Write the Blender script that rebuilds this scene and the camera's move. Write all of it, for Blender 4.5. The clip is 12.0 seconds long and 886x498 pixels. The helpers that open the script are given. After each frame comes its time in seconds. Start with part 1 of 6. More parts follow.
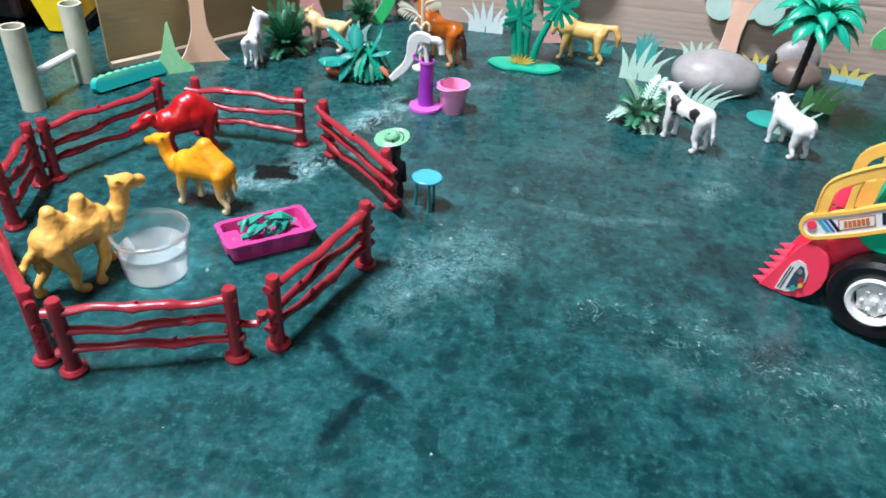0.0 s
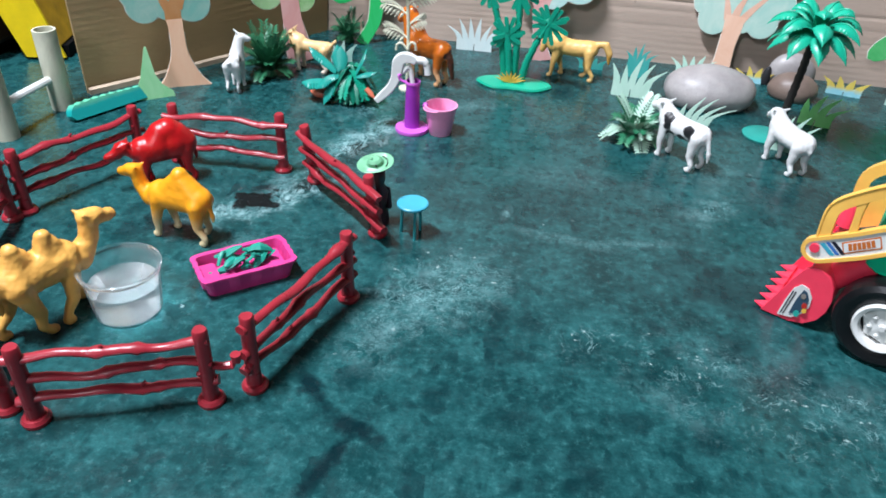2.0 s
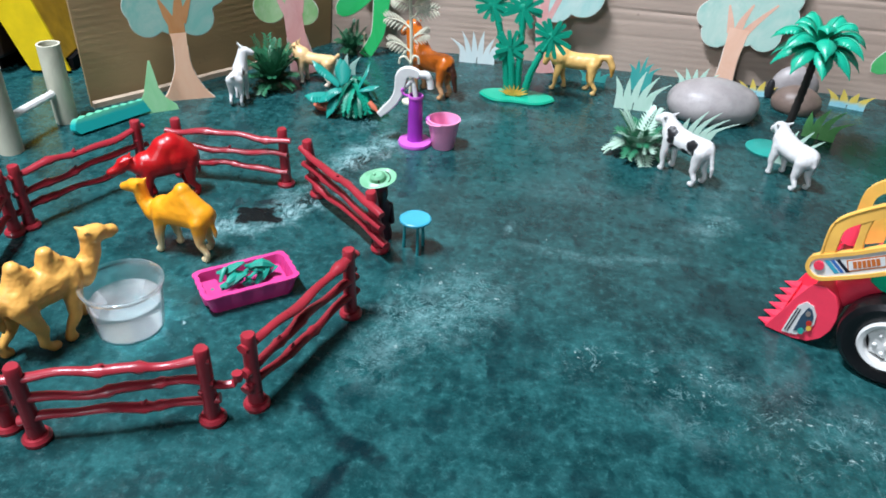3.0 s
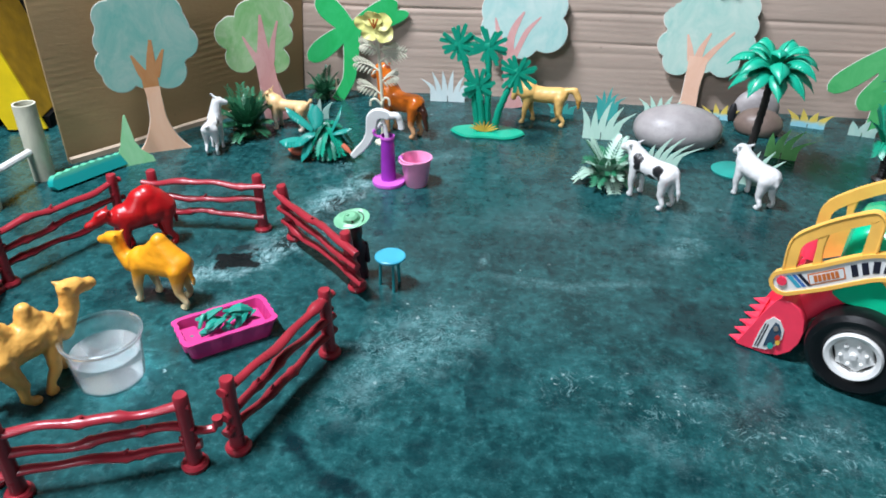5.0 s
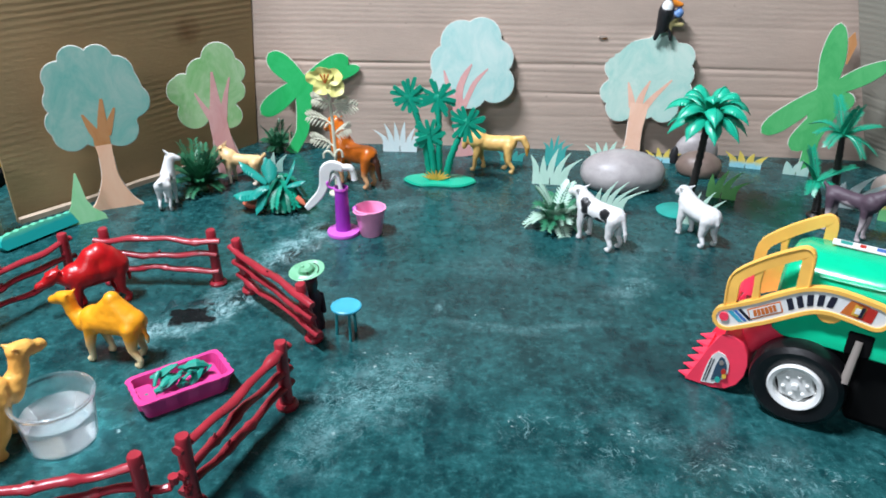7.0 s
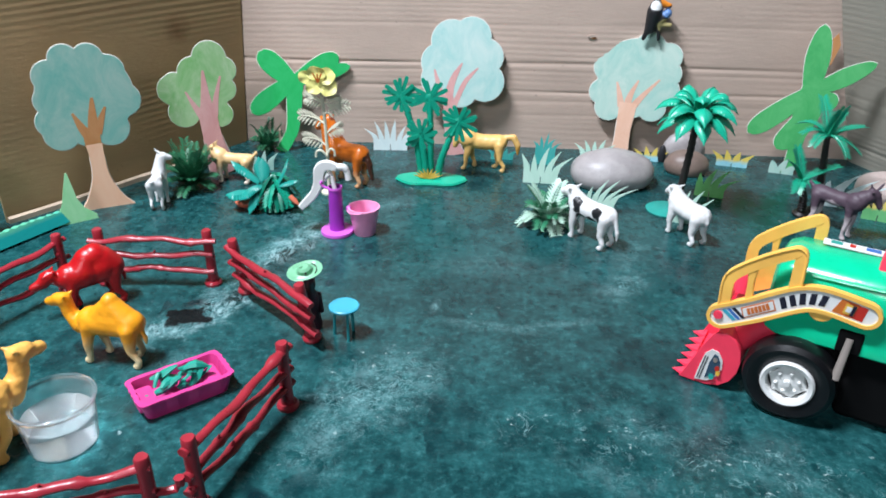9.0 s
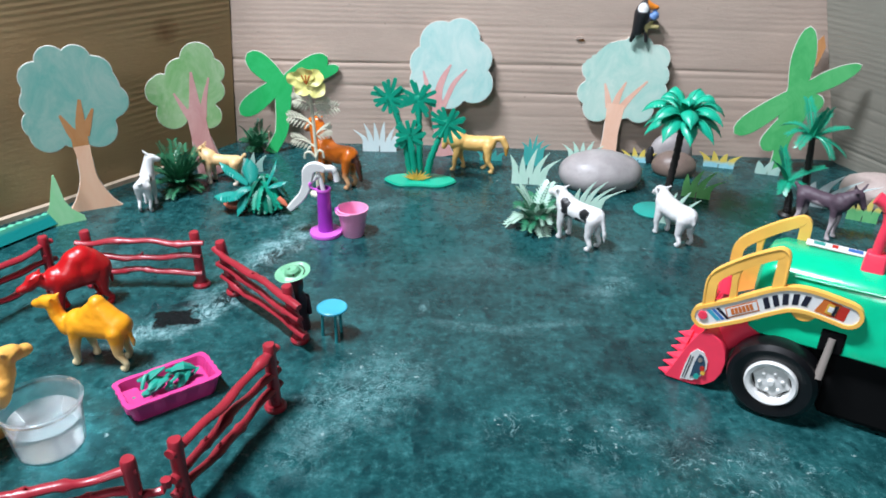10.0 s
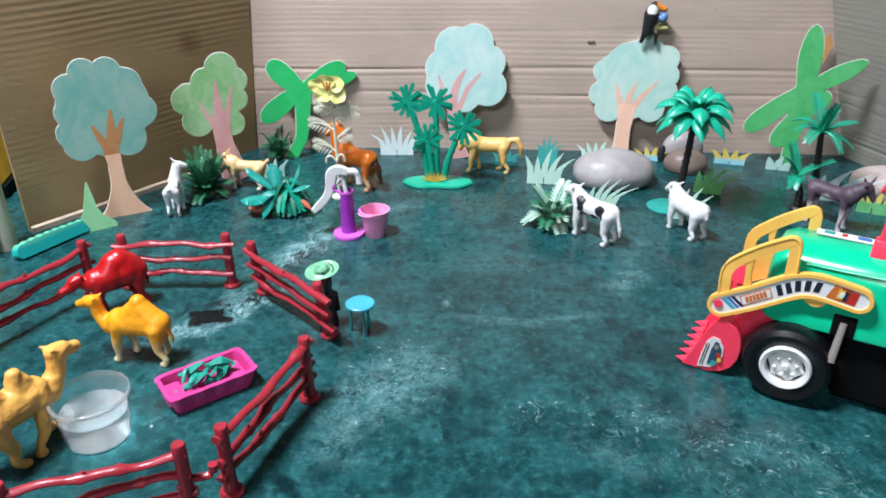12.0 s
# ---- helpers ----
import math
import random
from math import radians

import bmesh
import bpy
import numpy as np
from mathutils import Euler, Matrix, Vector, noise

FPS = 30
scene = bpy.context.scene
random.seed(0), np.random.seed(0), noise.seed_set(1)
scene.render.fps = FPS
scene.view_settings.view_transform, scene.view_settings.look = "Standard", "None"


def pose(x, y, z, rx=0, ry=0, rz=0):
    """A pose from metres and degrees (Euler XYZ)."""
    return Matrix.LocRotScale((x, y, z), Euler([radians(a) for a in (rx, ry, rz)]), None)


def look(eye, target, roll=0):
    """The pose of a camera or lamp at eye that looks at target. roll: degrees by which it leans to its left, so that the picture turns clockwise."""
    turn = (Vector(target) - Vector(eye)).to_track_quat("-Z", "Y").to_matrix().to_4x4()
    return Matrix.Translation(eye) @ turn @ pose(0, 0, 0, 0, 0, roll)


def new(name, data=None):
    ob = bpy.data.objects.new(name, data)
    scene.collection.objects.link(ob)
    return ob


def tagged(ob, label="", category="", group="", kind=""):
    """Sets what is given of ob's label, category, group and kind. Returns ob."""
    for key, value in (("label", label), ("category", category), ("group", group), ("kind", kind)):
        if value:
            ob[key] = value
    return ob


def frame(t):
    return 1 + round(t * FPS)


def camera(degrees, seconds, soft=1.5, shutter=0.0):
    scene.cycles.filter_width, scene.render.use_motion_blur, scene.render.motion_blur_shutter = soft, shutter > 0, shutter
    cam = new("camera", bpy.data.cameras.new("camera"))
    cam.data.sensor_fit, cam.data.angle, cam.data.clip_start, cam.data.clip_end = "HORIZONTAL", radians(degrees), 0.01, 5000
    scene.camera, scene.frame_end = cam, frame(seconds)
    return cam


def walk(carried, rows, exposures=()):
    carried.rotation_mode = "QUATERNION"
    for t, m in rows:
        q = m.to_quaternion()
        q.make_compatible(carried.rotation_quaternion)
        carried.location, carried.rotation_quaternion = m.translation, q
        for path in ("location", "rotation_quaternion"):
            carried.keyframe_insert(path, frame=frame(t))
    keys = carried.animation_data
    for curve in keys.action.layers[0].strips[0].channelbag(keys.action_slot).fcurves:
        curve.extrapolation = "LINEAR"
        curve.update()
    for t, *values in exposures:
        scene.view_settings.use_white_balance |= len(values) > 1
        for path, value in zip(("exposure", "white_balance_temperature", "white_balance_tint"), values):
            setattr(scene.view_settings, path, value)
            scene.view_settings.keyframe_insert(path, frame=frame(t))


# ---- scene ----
cam = camera(62.5, 12.0, soft=1.75)
PATH = [
    (0, (0.067, 0.026, 0.356), (-0.169, 1.637, -0.807), 4.2),
    (0.5, (0.07, 0.045, 0.35), (-0.205, 1.666, -0.79), 2.5),
    (1, (0.075, 0.047, 0.357), (-0.17, 1.683, -0.767), 3.2),
    (1.5, (0.074, 0.051, 0.356), (-0.161, 1.691, -0.766), 3.2),
    (2, (0.071, 0.055, 0.351), (-0.165, 1.689, -0.778), 3.2),
    (2.5, (0.07, 0.06, 0.353), (-0.175, 1.694, -0.774), 3.3),
    (4.5, (0.078, 0.055, 0.36), (-0.15, 1.745, -0.685), 1.4),
    (5, (0.083, 0.051, 0.362), (-0.142, 1.752, -0.666), 0.6),
    (5.5, (0.085, 0.049, 0.37), (-0.159, 1.789, -0.584), -0.0),
    (6, (0.086, 0.044, 0.367), (-0.12, 1.796, -0.577), 0.3),
    (6.5, (0.089, 0.045, 0.367), (-0.041, 1.805, -0.574), 1.1),
    (7, (0.089, 0.042, 0.369), (-0.034, 1.815, -0.548), 0.4),
    (9, (0.075, 0.038, 0.375), (0.004, 1.809, -0.553), 1.0),
    (9.5, (0.077, 0.038, 0.375), (0.016, 1.808, -0.554), 0.9),
    (10, (0.079, 0.036, 0.377), (0.03, 1.808, -0.549), 1.2),
    (10.5, (0.075, 0.032, 0.378), (0.037, 1.801, -0.555), 0.9),
    (11, (0.074, 0.022, 0.379), (0.048, 1.799, -0.537), 1.7),
    (11.5, (0.075, 0.013, 0.381), (0.025, 1.796, -0.523), 0.9),
    (12, (0.068, 0.009, 0.382), (-0.008, 1.787, -0.532), -0.2),
]
walk(cam, [(t, look(eye, target, roll)) for t, eye, target, roll in PATH],
     exposures=[(0, -0.02), (2.5, -0.10), (4.5, -0.17), (6.0, -0.16), (7.0, -0.12), (10.5, -0.10), (12.0, -0.08)])

# ---- light ----
world = bpy.data.worlds.new("room_air")
world.use_nodes = True
world.node_tree.nodes["Background"].inputs[0].default_value = (0.75, 0.85, 1.0, 1)
world.node_tree.nodes["Background"].inputs[1].default_value = 0.02
scene.world = world


def lamp(name, eye, target, sx, sy, watts, color):
    d = bpy.data.lights.new(name, "AREA")
    d.shape, d.size, d.size_y, d.energy, d.color = "RECTANGLE", sx, sy, watts, color
    ob = new(name, d)
    ob.matrix_world = look(eye, target)
    return ob


lamp("tube_lamp_light", (-0.62, 0.30, 1.80), (-0.05, 0.75, 0.0), 0.6, 0.08, 88, (0.86, 0.915, 1.02))
# added fill from behind the camera, brightens upright faces; no known lamp there
lamp("front_fill_light", (-0.9, -1.9, 1.75), (0.1, 0.9, 0.1), 0.5, 0.5, 31, (0.87, 0.92, 1.02))


# ---- materials ----
class Nodes:
    """Short hand for a node material with a Principled shader."""

    def __init__(self, name, rough=0.4, metal=0.0, spec=0.5):
        self.m = bpy.data.materials.new(name)
        self.m.use_nodes = True
        self.t = self.m.node_tree
        self.b = self.t.nodes["Principled BSDF"]
        self.b.inputs["Roughness"].default_value = rough
        self.b.inputs["Metallic"].default_value = metal
        self.b.inputs["Specular IOR Level"].default_value = spec
        self.co = self.add("ShaderNodeTexCoord").outputs["Object"]

    def add(self, kind, **kw):
        n = self.t.nodes.new(kind)
        for k, v in kw.items():
            n.inputs[k].default_value = v
        return n

    def link(self, a, b):
        self.t.links.new(a, b)

    def noise(self, scale, detail=4.0, rough=0.55, co=None, stretch=None, distort=0.0):
        n = self.add("ShaderNodeTexNoise", Scale=scale, Detail=detail, Roughness=rough, Distortion=distort)
        src = co or self.co
        if stretch:
            mp = self.add("ShaderNodeMapping", Scale=stretch)
            self.link(src, mp.inputs["Vector"])
            src = mp.outputs[0]
        self.link(src, n.inputs["Vector"])
        return n.outputs["Fac"]

    def ramp(self, fac, *stops):
        r = self.add("ShaderNodeValToRGB")
        e = r.color_ramp.elements
        while len(e) < len(stops):
            e.new(0.5)
        for el, (p, c) in zip(e, stops):
            el.position = p
            el.color = (*c, 1) if isinstance(c, tuple) else (c, c, c, 1)
        self.link(fac, r.inputs[0])
        return r.outputs[0]

    def mix(self, fac, a, b, mode="MIX"):
        n = self.t.nodes.new("ShaderNodeMix")
        n.data_type, n.blend_type = "RGBA", mode
        for sock, v in ((n.inputs[0], fac), (n.inputs[6], a), (n.inputs[7], b)):
            if isinstance(v, bpy.types.NodeSocket):
                self.link(v, sock)
            elif isinstance(v, tuple):
                sock.default_value = (*v, 1)
            else:
                sock.default_value = v
        return n.outputs[2]

    def math(self, op, a, b=0.0):
        n = self.t.nodes.new("ShaderNodeMath")
        n.operation = op
        for sock, v in ((n.inputs[0], a), (n.inputs[1], b)):
            if isinstance(v, bpy.types.NodeSocket):
                self.link(v, sock)
            else:
                sock.default_value = v
        return n.outputs[0]

    def color(self, c):
        self.link(c, self.b.inputs["Base Color"])
        return self

    def rough(self, r):
        self.link(r, self.b.inputs["Roughness"])
        return self

    def bump(self, h, dist, strength=1.0):
        n = self.add("ShaderNodeBump", Strength=strength, Distance=dist)
        self.link(h, n.inputs["Height"])
        self.link(n.outputs[0], self.b.inputs["Normal"])
        return self


def shade(c, k):
    return tuple(min(1.0, v * k) for v in c)


def plastic(name, c, rough=0.3, spec=0.5, wear=0.12, grain=420, through_light=0.0):
    """Moulded toy plastic: faint colour drift, handling scuffs and a fine skin."""
    n = Nodes(name, rough, 0.0, spec)
    big, fine = n.noise(38, 4), n.noise(grain, 3)
    n.color(n.mix(n.ramp(big, (0.3, 0.0), (0.7, 1.0)), shade(c, 1 - wear), shade(c, 1 + wear)))
    n.rough(n.math("ADD", n.math("MULTIPLY", n.noise(90, 5), 0.25), rough - 0.1))
    n.bump(fine, 0.0004, 0.25)
    if through_light:
        n.b.inputs["Subsurface Weight"].default_value = through_light
        n.b.inputs["Subsurface Radius"].default_value = (0.004, 0.004, 0.004)
    return n.m


def painted_toy(name, base, patches=(), lower=None, rough=0.42, wobble=0.006, fade=0.03):
    """A toy's plastic with painted patches: (x, y, z, radius, colour), and a lower colour below a height."""
    n = Nodes(name, rough, 0.0, 0.5)
    drift = n.ramp(n.noise(60, 5), (0.3, 0.0), (0.7, 1.0))
    col = n.mix(drift, shade(base, 0.86), shade(base, 1.1))
    wob = n.math("MULTIPLY", n.math("SUBTRACT", n.noise(85, 3), 0.5), wobble * 2)
    if lower:
        sep = n.add("ShaderNodeSeparateXYZ")
        n.link(n.co, sep.inputs[0])
        h = n.math("ADD", sep.outputs[2], wob)
        f = n.ramp(n.math("MULTIPLY", h, 10), (max(0.0, lower[0] * 10 - fade), 1.0), (lower[0] * 10 + fade, 0.0))
        col = n.mix(f, col, lower[1])
    for x, y, z, r, c in patches:
        v = n.t.nodes.new("ShaderNodeVectorMath")
        v.operation = "DISTANCE"
        n.link(n.co, v.inputs[0])
        v.inputs[1].default_value = (x, y, z)
        d = n.math("ADD", v.outputs["Value"], wob)
        col = n.mix(n.ramp(n.math("MULTIPLY", d, 10), (r * 10 - 0.008, 1.0), (r * 10 + 0.008, 0.0)), col, c)
    n.color(col)
    n.bump(n.noise(330, 5), 0.0008, 0.35)
    return n.m


def paper(name, c, c2=None, rough=0.75, scale=30, upper=None):
    """Card coloured by hand: streaky washes and paper tooth."""
    n = Nodes(name, rough, 0.0, 0.3)
    wash = n.ramp(n.noise(scale, 7, 0.7, stretch=(1.0, 1.0, 0.6), distort=0.8), (0.36, 0.0), (0.64, 1.0))
    streak = n.noise(220, 3, stretch=(1.0, 1.0, 0.18))
    col = n.mix(wash, c, c2 or shade(c, 0.72))
    col = n.mix(n.math("MULTIPLY", streak, 0.25), col, shade(c, 1.35))
    if upper:
        # a second hand-laid colour above a height, with an uneven border
        sep = n.add("ShaderNodeSeparateXYZ")
        n.link(n.co, sep.inputs[0])
        h = n.math("ADD", n.math("MULTIPLY", sep.outputs[2], 5), n.math("MULTIPLY", n.math("SUBTRACT", n.noise(120, 3), 0.5), 0.06))
        col = n.mix(n.ramp(h, (upper[0] * 5 - 0.012, 0.0), (upper[0] * 5 + 0.012, 1.0)), col, n.mix(streak, upper[1], shade(upper[1], 0.7)))
    n.color(col)
    n.bump(n.noise(700, 2), 0.0003, 0.3)
    return n.m


def marble():
    n = Nodes("green_marble", 0.22, 0.0, 0.38)

    def spot(x, y, turn, a, b, ragged=0.55, hard=0.35, boxy=False):
        """A ragged oval mask, 1 inside and 0 outside."""
        mp = n.t.nodes.new("ShaderNodeMapping")
        mp.vector_type = "TEXTURE"
        mp.inputs["Location"].default_value = (x, y, 0)
        mp.inputs["Rotation"].default_value = (0, 0, radians(turn))
        mp.inputs["Scale"].default_value = (a, b, 1)
        n.link(n.co, mp.inputs["Vector"])
        ln = n.t.nodes.new("ShaderNodeVectorMath")
        ln.operation = "LENGTH"
        n.link(mp.outputs[0], ln.inputs[0])
        far = ln.outputs["Value"]
        if boxy:
            sep = n.add("ShaderNodeSeparateXYZ")
            n.link(mp.outputs[0], sep.inputs[0])
            far = n.math("MAXIMUM", n.math("ABSOLUTE", sep.outputs[0]), n.math("ABSOLUTE", sep.outputs[1]))
        d = n.math("ADD", far, n.math("MULTIPLY", n.math("SUBTRACT", wander, 0.5), ragged * 4))
        return n.ramp(d, (hard, 1.0), (1.0, 0.0))

    def grains(scale, size, share, stretch=(1.0, 0.7, 1.0)):
        """Separate soft-edged grains: a share of the cells of a cell pattern, each a blot of its own size."""
        warp = n.co
        mp = n.add("ShaderNodeMapping", Scale=stretch)
        add = n.t.nodes.new("ShaderNodeVectorMath")
        add.operation = "MULTIPLY_ADD"
        nz = n.add("ShaderNodeTexNoise", Scale=scale * 1.7, Detail=2.0)
        n.link(warp, nz.inputs["Vector"])
        n.link(nz.outputs["Color"], add.inputs[0])
        add.inputs[1].default_value = (0.7 / scale,) * 3
        n.link(warp, add.inputs[2])
        n.link(add.outputs[0], mp.inputs["Vector"])
        v = n.add("ShaderNodeTexVoronoi", Scale=scale)
        v.voronoi_dimensions = "2D"
        n.link(mp.outputs[0], v.inputs["Vector"])
        sep = n.add("ShaderNodeSeparateColor")
        n.link(v.outputs["Color"], sep.inputs[0])
        reach = n.math("MULTIPLY", n.math("ADD", sep.outputs[1], 0.35), size)
        body = n.ramp(n.math("DIVIDE", v.outputs["Distance"], reach), (0.35, 1.0), (1.0, 0.0))
        keep = n.math("GREATER_THAN", share, sep.outputs[0])
        return n.math("MULTIPLY", body, keep)

    wander = n.noise(48, 5, 0.65)
    big = n.noise(5.5, 6, 0.6, distort=0.6)
    mid = n.noise(26, 8, 0.72)
    fine = n.noise(150, 6, 0.75)
    base = n.mix(n.ramp(big, (0.3, 0.0), (0.7, 1.0)), (0.0035, 0.027, 0.0290), (0.0090, 0.064, 0.0675))
    base = n.mix(n.ramp(mid, (0.40, 0.0), (0.70, 1.0)), base, (0.022, 0.114, 0.117))
    base = n.mix(n.ramp(fine, (0.34, 0.55), (0.52, 0.0)), base, (0.0015, 0.020, 0.023))
    base = n.mix(n.ramp(fine, (0.54, 0.0), (0.76, 0.60)), base, (0.065, 0.225, 0.230))
    # small dark grains all over, larger blots in clusters
    shadowy = n.ramp(n.noise(13, 4, 0.6), (0.42, 0.10), (0.66, 0.75))
    base = n.mix(n.math("MULTIPLY", grains(95, 0.55, shadowy), 0.52), base, (0.0014, 0.018, 0.022))
    base = n.mix(n.math("MULTIPLY", grains(34, 0.50, n.ramp(n.noise(6, 3), (0.42, 0.04), (0.66, 0.42))), 0.62), base, (0.0014, 0.018, 0.022))
    # ragged darker areas at fixed places, a wandering crack and a square dark patch
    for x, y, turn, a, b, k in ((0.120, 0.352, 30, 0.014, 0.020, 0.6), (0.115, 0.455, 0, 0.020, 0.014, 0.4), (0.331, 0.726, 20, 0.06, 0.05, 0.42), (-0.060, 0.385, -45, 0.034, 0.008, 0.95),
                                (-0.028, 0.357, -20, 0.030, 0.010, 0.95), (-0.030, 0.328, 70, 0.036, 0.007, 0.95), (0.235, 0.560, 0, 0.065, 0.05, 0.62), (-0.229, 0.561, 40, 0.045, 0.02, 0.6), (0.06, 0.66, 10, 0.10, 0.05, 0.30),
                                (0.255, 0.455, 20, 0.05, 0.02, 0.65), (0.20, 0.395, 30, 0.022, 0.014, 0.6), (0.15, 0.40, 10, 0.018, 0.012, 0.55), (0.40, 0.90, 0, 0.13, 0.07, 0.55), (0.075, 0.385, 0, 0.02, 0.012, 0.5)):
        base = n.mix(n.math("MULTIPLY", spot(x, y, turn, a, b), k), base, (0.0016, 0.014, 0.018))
    # pale scuffs: a thin veil with threads and crumbs of lime in it
    veil = n.ramp(n.noise(60, 7, 0.68), (0.42, 0.0), (0.66, 1.0))
    thread = n.ramp(n.noise(75, 4, 0.6, distort=1.6), (0.455, 0.0), (0.50, 1.0), (0.545, 0.0))
    crumbs = n.math("MULTIPLY", grains(260, 0.45, 0.22), 0.8)
    scuff = n.math("MAXIMUM", n.math("MULTIPLY", veil, 0.62), n.math("MAXIMUM", n.math("MULTIPLY", thread, 0.75), crumbs))
    for x, y, turn, a, b, k in ((-0.158, 0.628, 60, 0.075, 0.034, 1.0), (-0.205, 0.578, 50, 0.046, 0.026, 1.0), (-0.125, 0.745, 62, 0.10, 0.034, 1.0), (-0.135, 0.83, 50, 0.06, 0.025, 0.5), (-0.165, 0.530, 30, 0.05, 0.02, 0.4),
                                (-0.30, 0.70, 40, 0.06, 0.03, 0.5), (-0.06, 0.93, 20, 0.04, 0.02, 0.55), (0.045, 0.635, 80, 0.016, 0.006, 0.8), (0.100, 0.603, -8, 0.060, 0.010, 0.42), (0.165, 0.612, 12, 0.05, 0.009, 0.40),
                                (0.236, 0.690, 55, 0.050, 0.022, 0.7), (0.25, 0.76, 60, 0.05, 0.025, 0.45), (0.22, 0.468, -35, 0.07, 0.030, 0.24), (0.30, 0.43, -40, 0.08, 0.03, 0.30), (0.18, 0.42, -30, 0.05, 0.02, 0.28),
                                (0.005, 0.505, 50, 0.085, 0.050, 0.62), (-0.03, 0.44, 70, 0.05, 0.03, 0.45), (-0.02, 0.87, 30, 0.05, 0.02, 0.4), (0.10, 0.72, 0, 0.09, 0.03, 0.22)):
        base = n.mix(n.math("MULTIPLY", n.math("MULTIPLY", spot(x, y, turn, a, b, 0.45, 0.15), scuff), k), base, (0.20, 0.40, 0.41))
    smear = n.ramp(n.noise(125, 7, 0.78, stretch=(1.0, 0.5, 1.0), distort=1.1), (0.48, 0.0), (0.56, 1.0))
    for x, y, turn, a, b in ((-0.150, 0.640, 62, 0.040, 0.016), (-0.118, 0.730, 62, 0.060, 0.016), (-0.190, 0.620, 30, 0.020, 0.012), (-0.100, 0.800, 60, 0.020, 0.010)):
        base = n.mix(n.math("MULTIPLY", spot(x, y, turn, a, b, 0.7, 0.3), 0.9), base, (0.0012, 0.009, 0.012))
    for x, y, turn, a, b in ((-0.160, 0.615, 60, 0.060, 0.020), (-0.122, 0.742, 62, 0.075, 0.022), (-0.212, 0.572, 45, 0.028, 0.014)):
        base = n.mix(n.math("MULTIPLY", n.math("MULTIPLY", spot(x, y, turn, a, b, 0.7, 0.1), smear), 0.75), base, (0.30, 0.48, 0.49))
    square = spot(-0.186, 0.600, 18, 0.0205, 0.0170, 0.60, 0.75, True)
    base = n.mix(n.math("MULTIPLY", n.math("MULTIPLY", square, n.ramp(fine, (0.68, 1.0), (0.78, 0.4))), 0.98), base, (0.0015, 0.003, 0.004))
    # fine pale hair scratches and small broken crystals, crowded in some places
    hair = n.ramp(n.noise(42, 5, 0.62, distort=2.2), (0.478, 0.0), (0.50, 1.0), (0.522, 0.0))
    hair = n.math("MULTIPLY", hair, n.ramp(n.noise(70, 4, 0.6), (0.47, 0.0), (0.60, 1.0)))
    broken = n.ramp(n.noise(520, 3, 0.6), (0.42, 0.0), (0.56, 1.0))
    crowd = n.ramp(n.noise(9, 3), (0.56, 0.0), (0.78, 0.014))
    clumps = n.ramp(n.noise(38, 3, 0.6), (0.48, 0.15), (0.62, 1.0))
    for x, y, turn, a, b, k in ((0.0, 0.50, 55, 0.095, 0.055, 0.09), (0.22, 0.44, -25, 0.10, 0.05, 0.13), (0.32, 0.42, -30, 0.09, 0.06, 0.10), (0.12, 0.47, 0, 0.05, 0.03, 0.08)):
        near = spot(x, y, turn, a, b, 0.45, 0.2)
        base = n.mix(n.math("MULTIPLY", n.math("MULTIPLY", near, hair), 0.55), base, (0.26, 0.46, 0.47))
        crowd = n.math("MAXIMUM", crowd, n.math("MULTIPLY", n.math("MULTIPLY", near, clumps), k))
    for scale, size, stretch in ((170, 0.30, (1.0, 0.42, 1.0)), (300, 0.34, (0.5, 1.0, 1.0))):
        flake = n.math("MULTIPLY", grains(scale, size, crowd, stretch), broken)
        base = n.mix(n.math("MULTIPLY", flake, 0.75), base, (0.42, 0.56, 0.55))
    n.color(base)
    n.rough(n.ramp(n.noise(60, 6, 0.7), (0.3, 0.16), (0.75, 0.36)))
    n.bump(n.noise(110, 5, 0.7), 0.0007, 0.22)
    return n.m


def cardboard(name, c, knot=None):
    n = Nodes(name, 0.7, 0.0, 0.3)
    blot = n.ramp(n.noise(9, 6, 0.6, stretch=(0.5, 0.5, 1.6)), (0.3, 0.0), (0.7, 1.0))
    fibre = n.noise(160, 4, stretch=(0.25, 0.25, 1.0))
    col = n.mix(blot, shade(c, 0.80), shade(c, 1.10))
    col = n.mix(n.math("MULTIPLY", fibre, 0.35), col, shade(c, 0.66))
    bands = n.ramp(n.noise(3.2, 5, 0.6, stretch=(0.35, 0.35, 5.0)), (0.35, 0.0), (0.68, 0.45))
    col = n.mix(bands, col, shade(c, 0.74))
    specks = n.ramp(n.noise(70, 3), (0.72, 0.0), (0.76, 1.0))
    col = n.mix(n.math("MULTIPLY", specks, 0.5), col, shade(c, 0.45))
    if knot:
        # a soft round oil stain soaked into the card
        v = n.t.nodes.new("ShaderNodeVectorMath")
        v.operation = "DISTANCE"
        n.link(n.co, v.inputs[0])
        v.inputs[1].default_value = knot
        d = n.math("ADD", n.math("MULTIPLY", v.outputs["Value"], 20), n.math("MULTIPLY", n.noise(60, 4), 0.3))
        col = n.mix(n.ramp(d, (0.18, 0.85), (0.62, 0.0)), col, (0.16, 0.075, 0.03))
    n.color(col)
    n.bump(n.noise(320, 4, stretch=(0.3, 0.3, 1.0)), 0.0006, 0.5)
    return n.m


